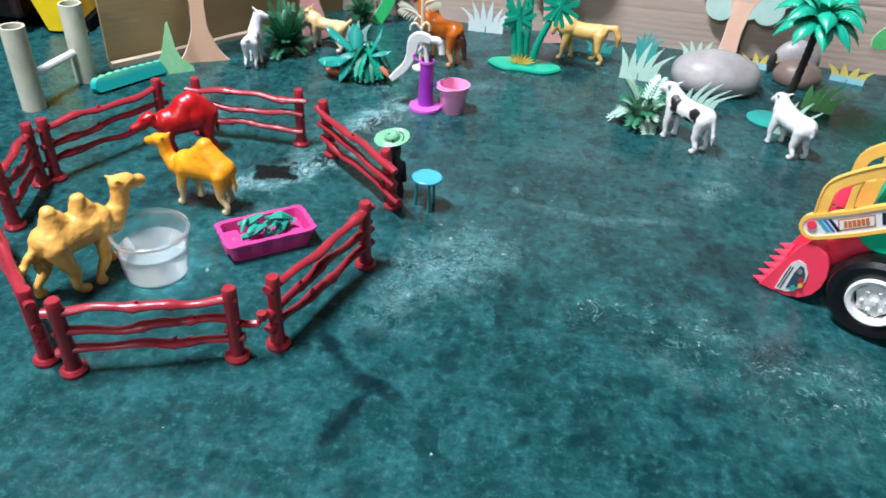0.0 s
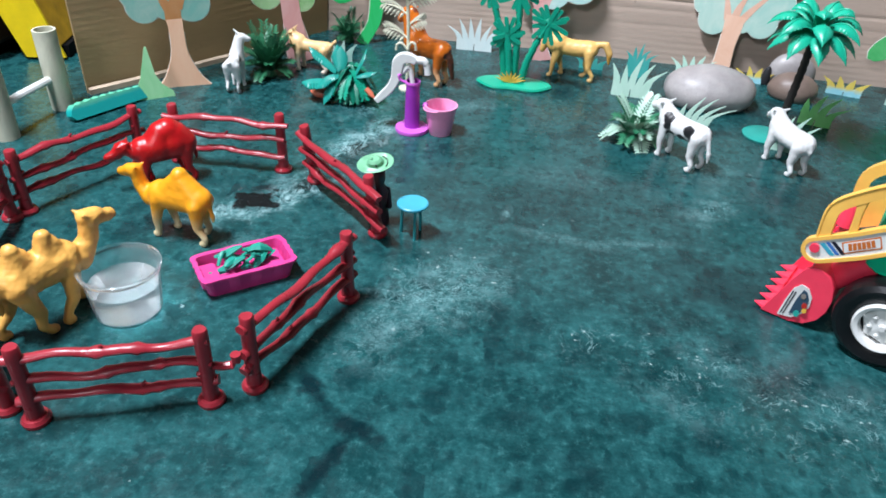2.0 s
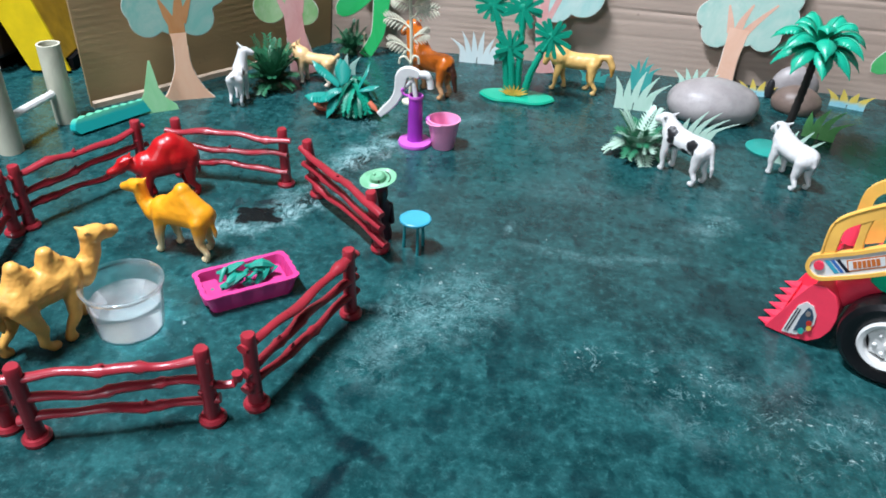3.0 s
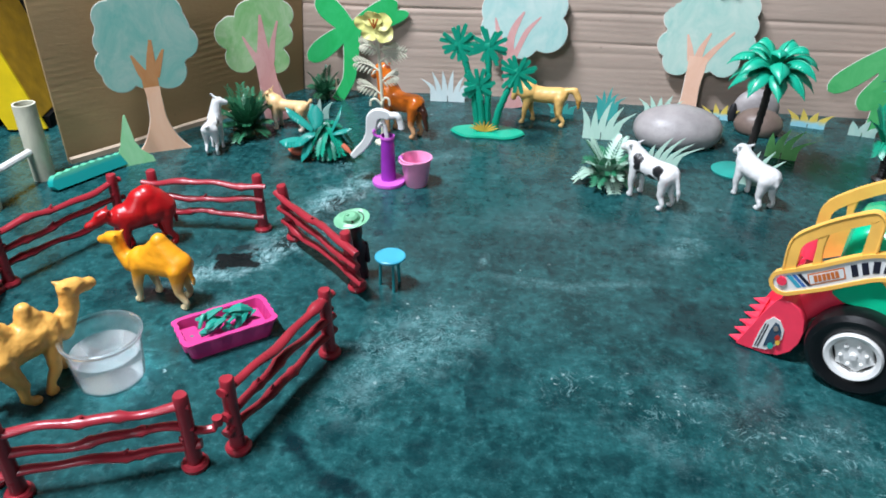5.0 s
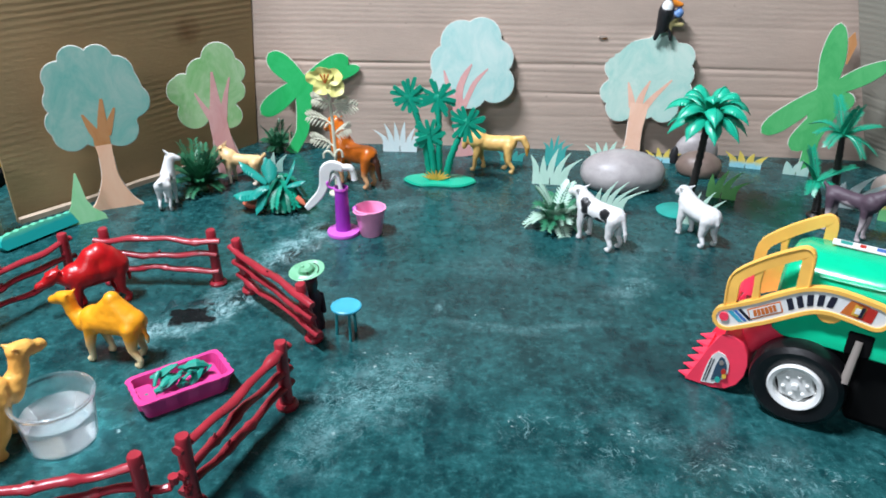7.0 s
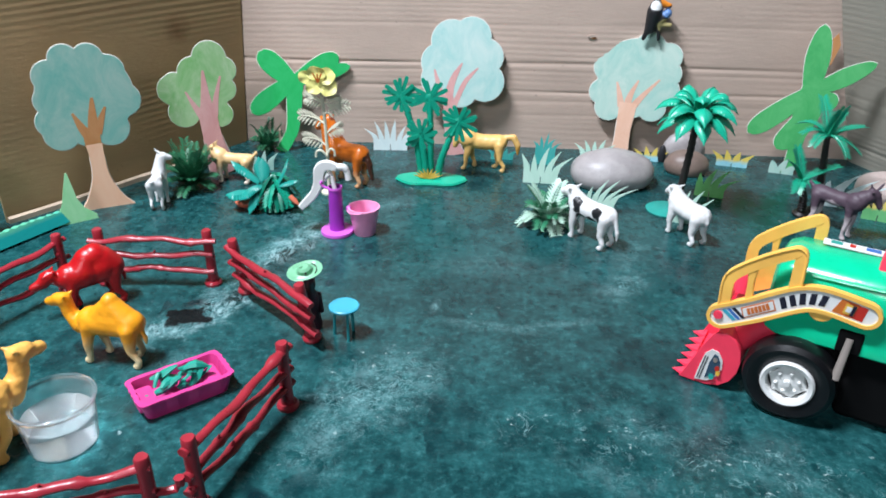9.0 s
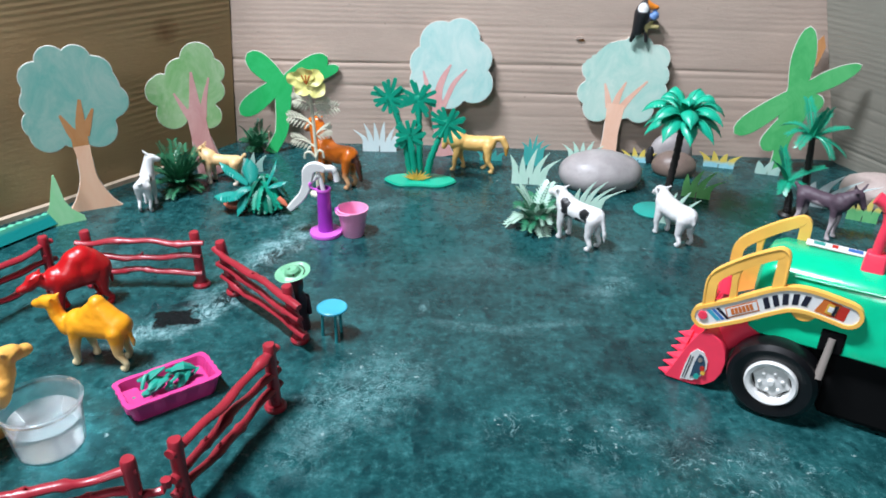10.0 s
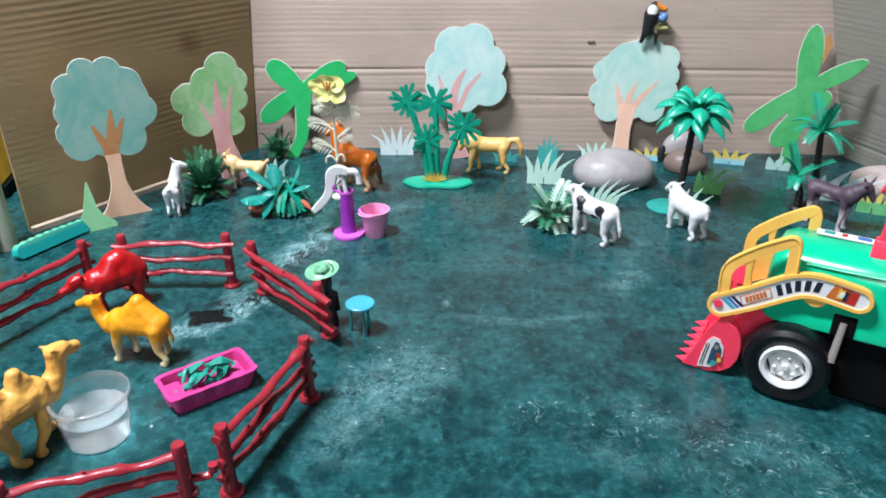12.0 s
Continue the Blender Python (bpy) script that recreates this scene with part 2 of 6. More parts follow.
def stone(name, c, c2, scale=60, rough=0.5, relief=0.5):
    n = Nodes(name, rough, 0.0, 0.4)
    col = n.mix(n.ramp(n.noise(scale * 0.5, 6), (0.35, 0.0), (0.65, 1.0)), c, c2)
    col = n.mix(n.ramp(n.noise(scale * 8, 3), (0.55, 0.0), (0.75, 0.6)), col, shade(c2, 0.5))
    n.color(col)
    n.bump(n.noise(scale * 6, 5), 0.0012, relief)
    return n.m


def clear_plastic(name, c, rough, ior, clear=1.0):
    n = Nodes(name, rough)
    n.b.inputs["Base Color"].default_value = (*c, 1)
    n.b.inputs["Transmission Weight"].default_value = clear
    n.b.inputs["IOR"].default_value = ior
    n.rough(n.math("ADD", n.math("MULTIPLY", n.noise(60, 4), 0.08), rough - 0.04))
    return n.m


def wall_paint(name, c):
    n = Nodes(name, 0.85, 0.0, 0.2)
    n.color(n.mix(n.ramp(n.noise(2.5, 6), (0.3, 0.0), (0.7, 1.0)), shade(c, 0.9), c))
    n.bump(n.noise(90, 4), 0.001, 0.3)
    return n.m


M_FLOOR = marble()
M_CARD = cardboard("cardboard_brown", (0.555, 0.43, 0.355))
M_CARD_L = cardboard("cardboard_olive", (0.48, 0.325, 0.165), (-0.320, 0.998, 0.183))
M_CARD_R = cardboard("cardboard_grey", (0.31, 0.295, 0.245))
M_CUT = paper("cut_card_edge", (0.74, 0.72, 0.66))
M_EDGE = paper("card_edge", (0.54, 0.42, 0.31))
M_ROOM = wall_paint("room_paint", (0.17, 0.185, 0.19))
M_MAROON = plastic("maroon_plastic", (0.31, 0.022, 0.034), 0.29, wear=0.2)
M_YELLOWARM = plastic("amber_plastic", (0.93, 0.50, 0.10), 0.3)
M_GREENBODY = plastic("green_plastic", (0.003, 0.48, 0.245), 0.18)
M_REDSHOVEL = plastic("red_plastic", (0.88, 0.045, 0.095), 0.34)
M_TYRE = plastic("black_plastic", (0.004, 0.004, 0.005), 0.32, 0.4)
M_WHITE = plastic("white_plastic", (0.72, 0.72, 0.70), 0.35)
M_STICK = paper("sticker_white", (0.78, 0.78, 0.76), rough=0.4)
M_INK = paper("ink_black", (0.015, 0.016, 0.03), rough=0.5)
M_ORANGE = paper("ink_orange", (0.62, 0.16, 0.03), rough=0.5)
M_BLUE = paper("ink_blue", (0.05, 0.16, 0.45), rough=0.5)
M_PICTURE = paper("ink_slate_blue", (0.035, 0.075, 0.12), rough=0.45)
M_REDINK = paper("ink_red", (0.5, 0.03, 0.02), rough=0.5)
M_STEEL = plastic("grey_metal_rod", (0.22, 0.19, 0.17), 0.4)
M_MAGENTA = plastic("magenta_plastic", (0.62, 0.048, 0.24), 0.38)
M_PURPLE = plastic("purple_plastic", (0.33, 0.03, 0.42), 0.3)
M_LILAC = plastic("lilac_plastic", (0.62, 0.12, 0.60), 0.3)
M_PINK = plastic("pink_plastic", (0.90, 0.33, 0.56), 0.3)
M_CYAN = plastic("cyan_plastic", (0.05, 0.38, 0.52), 0.35)
M_CYANLEG = plastic("teal_leg_plastic", (0.02, 0.22, 0.24), 0.35)
M_PALM = plastic("palm_green_plastic", (0.01, 0.40, 0.25), 0.3)
M_PALM2 = plastic("deep_green_plastic", (0.002, 0.29, 0.18), 0.36)
M_TRUNK = plastic("black_trunk_plastic", (0.014, 0.011, 0.010), 0.45)
M_TEALLEAF = plastic("teal_leaf_plastic", (0.02, 0.32, 0.27), 0.35)
M_FERN = plastic("fern_green_plastic", (0.025, 0.16, 0.075), 0.4)
M_FERNMID = plastic("fern_mid_plastic", (0.03, 0.20, 0.10), 0.4)
M_PALEFERN = plastic("pale_fern_plastic", (0.42, 0.62, 0.50), 0.4)
M_CREAM = plastic("cream_plastic", (0.66, 0.64, 0.50), 0.4)
M_LEMON = plastic("lemon_plastic", (0.68, 0.65, 0.22), 0.45)
M_SALMON = plastic("salmon_plastic", (0.62, 0.16, 0.09), 0.4)
M_TUBE = paper("cream_tube", (0.66, 0.65, 0.51))
M_YBOX = plastic("yellow_carton", (0.84, 0.60, 0.006), 0.4)
M_YBOX2 = plastic("ochre_carton", (0.55, 0.30, 0.012), 0.45, wear=0.25)
M_BLACKBASE = plastic("black_base", (0.003, 0.003, 0.0033), 0.7, 0.12)
M_CAB = plastic("dark_maroon_paint", (0.020, 0.006, 0.006), 0.45)
P_BLUEGREEN = paper("wash_bluegreen", (0.14, 0.39, 0.33), (0.33, 0.48, 0.41))
P_LEAFGREEN = paper("wash_leafgreen", (0.16, 0.38, 0.13), (0.36, 0.50, 0.30))
P_PALETEAL = paper("wash_paleteal", (0.29, 0.50, 0.475), (0.48, 0.59, 0.55))
P_SAGE = paper("wash_sage", (0.28, 0.49, 0.43), (0.47, 0.58, 0.51))
P_TAN = paper("wash_tan", (0.84, 0.48, 0.31), (0.86, 0.55, 0.38))
P_BRANCH = paper("wash_branch", (0.62, 0.36, 0.26), (0.68, 0.44, 0.34))
P_FAWN = paper("wash_fawn", (0.68, 0.41, 0.29), (0.74, 0.50, 0.38))
P_BROWN = paper("wash_brown", (0.46, 0.20, 0.07), (0.52, 0.27, 0.12))
P_ROSE = paper("wash_rose", (0.52, 0.26, 0.25), (0.60, 0.36, 0.34))
P_BRIGHT = paper("felt_bright_green", (0.01, 0.36, 0.09), (0.03, 0.44, 0.14))
P_GRASS = paper("felt_grass_green", (0.04, 0.31, 0.09), (0.09, 0.40, 0.14))
P_MINT = paper("wash_mint", (0.42, 0.65, 0.53), (0.54, 0.73, 0.63))
P_SKYWHITE = paper("wash_skywhite", (0.56, 0.68, 0.68), (0.66, 0.74, 0.73))
P_SPIRE = paper("wash_spire", (0.26, 0.64, 0.30), (0.42, 0.74, 0.44))
P_LIME = paper("wash_lime", (0.12, 0.42, 0.12), (0.22, 0.52, 0.2))
P_YELLOW = paper("wash_yellow", (0.22, 0.52, 0.60), (0.36, 0.62, 0.66), upper=(0.008, (0.78, 0.60, 0.12)))
P_YELGREEN = paper("wash_yellowgreen", (0.10, 0.38, 0.14), (0.18, 0.46, 0.20), upper=(0.015, (0.74, 0.60, 0.16)))
P_TEAL = paper("wash_teal", (0.03, 0.30, 0.28), (0.08, 0.40, 0.36))
M_GREY = stone("grey_pebble", (0.31, 0.285, 0.285), (0.40, 0.37, 0.365), scale=90, rough=0.34, relief=0.3)
M_BROWNROCK = stone("brown_pebble", (0.17, 0.12, 0.10), (0.23, 0.17, 0.14), rough=0.4, relief=0.25)
M_BLACKSTONE = stone("black_pebble", (0.012, 0.012, 0.014), (0.03, 0.03, 0.034))
M_PINKROCK = stone("pink_pebble", (0.48, 0.38, 0.35), (0.55, 0.46, 0.42))


# ---- shape tools ----
def part(name, bm, material, parent=None, label="", smooth=35, bevel=0.0):
    """Links a bmesh as one mesh object under a thing or a part."""
    me = bpy.data.meshes.new(name)
    bmesh.ops.recalc_face_normals(bm, faces=bm.faces)
    bm.to_mesh(me)
    bm.free()
    for m in material if isinstance(material, (list, tuple)) else (material,):
        me.materials.append(m)
    if smooth:
        for p in me.polygons:
            p.use_smooth = True
        me.set_sharp_from_angle(angle=radians(smooth))
    ob = new(name, me)
    ob.parent = parent
    if bevel:
        md = ob.modifiers.new("bevel", "BEVEL")
        md.width, md.segments, md.limit_method, md.angle_limit = bevel, 2, "ANGLE", radians(40)
    if label:
        ob["label"] = label
    return ob


def thing(name, m, label, category, group=""):
    ob = new(name)
    ob.empty_display_size = 0.01
    ob.matrix_world = m
    return tagged(ob, label, category, group)


def single(name, bm, material, m, label, category, group="", smooth=35, bevel=0.0):
    ob = part(name, bm, material, None, "", smooth, bevel)
    ob.matrix_world = m
    return tagged(ob, label, category, group)


def box(bm, x0, x1, y0, y1, z0, z1):
    v = [bm.verts.new((x, y, z)) for x in (x0, x1) for y in (y0, y1) for z in (z0, z1)]
    for f in ((0, 1, 3, 2), (4, 6, 7, 5), (0, 4, 5, 1), (2, 3, 7, 6), (0, 2, 6, 4), (1, 5, 7, 3)):
        bm.faces.new([v[i] for i in f])


def ring_faces(bm, a, b):
    n = len(a)
    for i in range(n):
        bm.faces.new((a[i], a[(i + 1) % n], b[(i + 1) % n], b[i]))


def tube(bm, pts, radii, seg=8, flat=1.0, cap=True):
    """A round bar along a path, with a radius at each point; flat squeezes it across."""
    pts = [Vector(p) for p in pts]
    up = Vector((0, 0, 1))
    rings = []
    for i, p in enumerate(pts):
        d = (pts[min(i + 1, len(pts) - 1)] - pts[max(i - 1, 0)]).normalized()
        ref = up if abs(d.z) < 0.9 else Vector((0, 1, 0))
        s = d.cross(ref).normalized()
        u = s.cross(d).normalized()
        r = radii[i] if isinstance(radii, (list, tuple)) else radii
        rings.append([bm.verts.new(p + s * (r * flat * math.cos(a)) + u * (r * math.sin(a))) for a in (2 * math.pi * k / seg for k in range(seg))])
    for a, b in zip(rings, rings[1:]):
        ring_faces(bm, a, b)
    if cap:
        bm.faces.new(rings[0][::-1])
        bm.faces.new(rings[-1])


def glide(pts, n=4):
    """A smooth path through points (or values)."""
    out = []
    for i in range(len(pts) - 1):
        p = [pts[max(i - 1, 0)], pts[i], pts[i + 1], pts[min(i + 2, len(pts) - 1)]]
        for k in range(n):
            t = k / n
            w = (-0.5 * t + t * t - 0.5 * t ** 3, 1 - 2.5 * t * t + 1.5 * t ** 3, 0.5 * t + 2 * t * t - 1.5 * t ** 3, -0.5 * t * t + 0.5 * t ** 3)
            out.append(tuple(sum(wi * q[j] for wi, q in zip(w, p)) for j in range(3)) if isinstance(pts[0], (tuple, Vector)) else sum(wi * q for wi, q in zip(w, p)))
    return out + [pts[-1]]


def limb(bm, pts, widths, y0, y1, smooth=1):
    """A flat tapering strip along points of (x, z)."""
    if smooth > 1:
        pts = [(q[0], q[2]) for q in glide([(x, 0.0, z) for x, z in pts], smooth)]
        widths = glide(list(widths), smooth)
    left, right = [], []
    for i, p in enumerate(pts):
        a, b = Vector(pts[max(i - 1, 0)]), Vector(pts[min(i + 1, len(pts) - 1)])
        d = (b - a).normalized()
        nrm = Vector((-d.y, d.x)) * widths[i]
        left.append((p[0] + nrm.x, p[1] + nrm.y))
        right.append((p[0] - nrm.x, p[1] - nrm.y))
    slab(bm, left + right[::-1], y0, y1)


def lathe(bm, prof, seg=32, center=(0, 0), axis="z", wobble=None):
    """Turns a profile of (radius, height) round an axis; closed where the radius is nought."""
    rings = []
    for r, h in prof:
        ring = []
        for k in range(seg if r > 1e-6 else 1):
            a = 2 * math.pi * k / seg
            rr = r * (wobble(a, h) if wobble else 1)
            c, s = rr * math.cos(a), rr * math.sin(a)
            co = (center[0] + c, center[1] + s, h) if axis == "z" else (center[0] + c, h, center[1] + s)
            ring.append(bm.verts.new(co))
        rings.append(ring)
    for a, b in zip(rings, rings[1:]):
        if len(a) == 1 and len(b) == 1:
            continue
        if len(a) == 1:
            for k in range(seg):
                bm.faces.new((a[0], b[k], b[(k + 1) % seg]))
        elif len(b) == 1:
            for k in range(seg):
                bm.faces.new((a[k], a[(k + 1) % seg], b[0]))
        else:
            ring_faces(bm, a, b)


def slab(bm, outline, y0, y1):
    """An outline of (x, z) as a board between two depths."""
    a = [bm.verts.new((x, y0, z)) for x, z in outline]
    b = [bm.verts.new((x, y1, z)) for x, z in outline]
    bm.faces.new(a)
    bm.faces.new(b[::-1])
    ring_faces(bm, b, a)


def ball(bm, c, r, squash=(1, 1, 1), sub=2):
    m = Matrix.Translation(c) @ Matrix.Diagonal((*squash, 1))
    bmesh.ops.create_icosphere(bm, subdivisions=sub, radius=r, matrix=m)


def capsule(bm, p, r, q, s):
    p, q = Vector(p), Vector(q)
    ball(bm, p, r, sub=3)
    ball(bm, q, s, sub=3)
    tube(bm, [p, q], [r, s], 24)


def toy(name, segs, material, m, label, category, group="", voxel=0.0011, soften=12, extra=(), wool=0.0009, curl=0.005):
    """A moulded figure in one mesh: tapered limbs melted into one another."""
    bm = bmesh.new()
    for p, r, q, s in segs:
        capsule(bm, p, r, q, s)
    for c, r, sq in extra:
        ball(bm, c, r, sq)
    ob = single(name, bm, material, m, label, category, group, smooth=180)
    md = ob.modifiers.new("melt", "REMESH")
    md.mode, md.voxel_size, md.use_smooth_shade = "VOXEL", voxel, True
    md = ob.modifiers.new("soften", "SMOOTH")
    md.factor, md.iterations = 0.5, soften
    if wool:
        # uneven hand-cut relief of coat and muscles
        tx = bpy.data.textures.new("coat_relief", "CLOUDS")
        tx.noise_scale, tx.noise_depth = curl, 3
        md = ob.modifiers.new("coat", "DISPLACE")
        md.texture, md.strength, md.mid_level = tx, wool, 0.5
    return ob


def leaflet(bm, base, tip, side, width, up, thick):
    """One narrow leaf with a keel: closed, so that it has depth."""
    base, tip = Vector(base), Vector(tip)
    mid = base.lerp(tip, 0.42)
    v = [bm.verts.new(p) for p in (base, mid + side * width, tip, mid - side * width, mid + up * thick, mid - up * thick * 0.6)]
    for a, b in ((0, 1), (1, 2), (2, 3), (3, 0)):
        bm.faces.new((v[a], v[b], v[4]))
        bm.faces.new((v[b], v[a], v[5]))


def frond(bm, base, yaw, length, rise, droop, n=14, leaf=0.012, width=0.0013, r=0.0009, taper=0.75):
    """A feathered frond: an arching rib with leaflets on both sides."""
    out = Vector((math.cos(yaw), math.sin(yaw), 0))
    side = Vector((-math.sin(yaw), math.cos(yaw), 0))
    pts = []
    for k in range(n + 1):
        t = k / n
        pts.append(Vector(base) + out * (length * t) + Vector((0, 0, rise * t - droop * t * t)))
    tube(bm, pts, [r * (1 - 0.6 * k / n) for k in range(n + 1)], 5)
    for k in range(1, n + 1):
        t = k / n
        d = (pts[k] - pts[k - 1]).normalized()
        up = side.cross(d)
        ln = leaf * (1 - taper * abs(t - 0.35) ** 1.3) * random.uniform(0.85, 1.1)
        for s in (1, -1):
            way = (side * s + d * 0.7 - up * 0.15).normalized()
            leaflet(bm, pts[k], pts[k] + way * ln, d, width, up, 0.0005)


def at(x, y, turn=0.0, z=0.0):
    return pose(x, y, z, 0, 0, turn)


# ---- setting ----
def floor_slab():
    bm = bmesh.new()
    box(bm, -2.6, 2.6, -2.2, 3.0, -0.04, 0.0)
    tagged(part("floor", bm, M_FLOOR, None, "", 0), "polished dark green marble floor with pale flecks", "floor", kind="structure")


def room():
    for name, b in (("wall_north", (-2.7, 2.7, 3.0, 3.1, 0, 2.7)), ("wall_south", (-2.7, 2.7, -2.3, -2.2, 0, 2.7)),
                    ("wall_west", (-2.7, -2.6, -2.2, 3.0, 0, 2.7)), ("wall_east", (2.6, 2.7, -2.2, 3.0, 0, 2.7)),
                    ("ceiling", (-2.7, 2.7, -2.3, 3.1, 2.7, 2.8))):
        bm = bmesh.new()
        box(bm, *b)
        tagged(part(name, bm, M_ROOM, None, "", 0), "plain painted " + ("ceiling" if name == "ceiling" else "room wall"), "ceiling" if name == "ceiling" else "wall", kind="structure")


def card_sheet(path, height, seed, lean=0.0, creases=(), ridges=1.0, flare=0.0):
    """A corrugated sheet standing along a path: ridges run level, some creased deeper."""
    rnd = random.Random(seed)
    ridge, z = [], 0.0
    while z < height:
        ridge.append(z)
        z += rnd.uniform(0.0065, 0.0095)
    amp = [rnd.uniform(0.3, 1.0) for _ in ridge]
    path = [Vector((x, y, 0)) for x, y in path]
    seglen = [(b - a).length for a, b in zip(path, path[1:])]
    total = sum(seglen)

    def along(s):
        for a, b, ln in zip(path, path[1:], seglen):
            if s <= ln + 1e-9:
                return a.lerp(b, s / ln), (b - a).normalized()
            s -= ln
        return path[-1], (path[-1] - path[-2]).normalized()

    nx, nz = max(8, int(total / 0.014)), int(height / 0.0016)
    bm = bmesh.new()
    front, back = [], []
    for j in range(nz + 1):
        z = height * j / nz
        rf, rb = [], []
        for i in range(nx + 1):
            s = total * i / nx
            p, d = along(s)
            nrm = Vector((d.y, -d.x, 0))
            wander = 0.0012 * noise.noise(Vector((s * 5, z * 2.0, seed)))
            k = (z + wander * 2) / 0.0078
            bumpy = max(0.0, 0.35 + 1.1 * noise.noise(Vector((s * 5, z * 16, seed + 5))))
            dz = 0.00042 * math.sin(2 * math.pi * k + 2.0 * noise.noise(Vector((z * 40, seed, s * 1.5)))) * bumpy * 1.5 * ridges
            for c, deep in creases:
                dz -= deep * math.exp(-((z - c - wander - 0.009 * noise.noise(Vector((s * 2.2, c * 40, seed)))) / 0.0022) ** 2) * (0.6 + 0.6 * noise.noise(Vector((s * 6, c * 50, 1))))
            dz += 0.004 * noise.noise(Vector((s * 2.3, z * 3.5, seed + 9)))
            q = p + nrm * dz + Vector((lean * z + flare * z * s / total, 0, z))
            rf.append(bm.verts.new(q))
            rb.append(bm.verts.new(q - nrm * (0.004 + dz * 0.5)))
        front.append(rf)
        back.append(rb)
    for j in range(nz):
        for i in range(nx):
            bm.faces.new((front[j][i], front[j][i + 1], front[j + 1][i + 1], front[j + 1][i]))
            bm.faces.new((back[j][i], back[j + 1][i], back[j + 1][i + 1], back[j][i + 1]))
    for row_f, row_b in ((front[0], back[0]), (front[-1], back[-1])):
        for i in range(nx):
            bm.faces.new((row_f[i], row_b[i], row_b[i + 1], row_f[i + 1]))
    for i in (0, nx):
        for j in range(nz):
            bm.faces.new((front[j][i], front[j + 1][i], back[j + 1][i], back[j][i]))
    return bm


def edge_strip(path, lift=0.0035):
    bm = bmesh.new()
    for (x0, y0), (x1, y1) in zip(path, path[1:]):
        d = Vector((x1 - x0, y1 - y0, 0)).normalized()
        nrm = Vector((d.y, -d.x, 0)) * lift
        a, b = Vector((x0, y0, 0)), Vector((x1, y1, 0))
        lo = [a + nrm, b + nrm, b + nrm * 2.0, a + nrm * 2.0]
        v = [bm.verts.new(p) for p in lo] + [bm.verts.new(p + Vector((0, 0, h))) for p, h in zip(lo, (0.008, 0.008, 0.006, 0.006))]
        for f in ((0, 3, 2, 1), (4, 5, 6, 7), (0, 1, 5, 4), (1, 2, 6, 5), (2, 3, 7, 6), (3, 0, 4, 7)):
            bm.faces.new([v[i] for i in f])
    return bm


LEFT = [(-0.462, 0.780), (-0.415, 0.845), (-0.370, 0.915), (-0.268, 1.084)]
BACK = [(-0.280, 1.087), (0.05, 1.098), (0.35, 1.092), (0.632, 1.085)]
RIGHT = [(0.628, 1.078), (0.665, 0.985), (0.76, 0.80)]

floor_slab()
room()
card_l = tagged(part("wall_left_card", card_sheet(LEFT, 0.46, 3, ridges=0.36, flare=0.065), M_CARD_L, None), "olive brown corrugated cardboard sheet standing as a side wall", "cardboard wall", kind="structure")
card_b = tagged(part("wall_back_card", card_sheet(BACK, 0.46, 7, creases=((0.1265, 0.0019), (0.1130, 0.0006), (0.0900, 0.0014), (0.050, 0.0009), (0.066, 0.0007), (0.180, 0.0005)), ridges=0.36), M_CARD, None), "buff corrugated cardboard sheet standing as back wall", "cardboard wall", kind="structure")
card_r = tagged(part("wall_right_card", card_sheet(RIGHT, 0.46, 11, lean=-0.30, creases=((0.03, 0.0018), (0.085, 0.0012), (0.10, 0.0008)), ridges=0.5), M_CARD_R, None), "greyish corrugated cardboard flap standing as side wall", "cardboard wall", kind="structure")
spot_v = min((v.co for v in card_b.data.vertices), key=lambda c: abs(c.x - 0.243) + abs(c.z - 0.165) + 0.2 * c.y)
# small tear in the card: its shadow is a brown sliver laid on
bm = bmesh.new()
slab(bm, [(-0.0030, -0.0006), (-0.001, -0.0017), (0.003, -0.0013), (0.0046, 0.0003), (0.002, 0.0008), (-0.002, 0.0009)], -0.0010, 0.0)
tear_shade = part("tear_shade", bm, P_BROWN, card_b, "brown sliver coloured as the shadow in the torn card", 0)
tear_shade.location = spot_v
bm = bmesh.new()
slab(bm, [(-0.009, 0.0025), (-0.004, 0.0010), (0.003, 0.0022), (0.001, 0.0048), (-0.006, 0.0050)], -0.0030, -0.0012)
flap = part("torn_flap", bm, M_CARD, card_b, "pale lifted paper flap", 0)
flap.location = spot_v
tagged(part("trim_left", edge_strip(LEFT[:-1] + [(-0.285, 1.03)]), M_EDGE, None, "", 0), "pale torn paper edge along the cardboard foot", "trim", kind="structure")


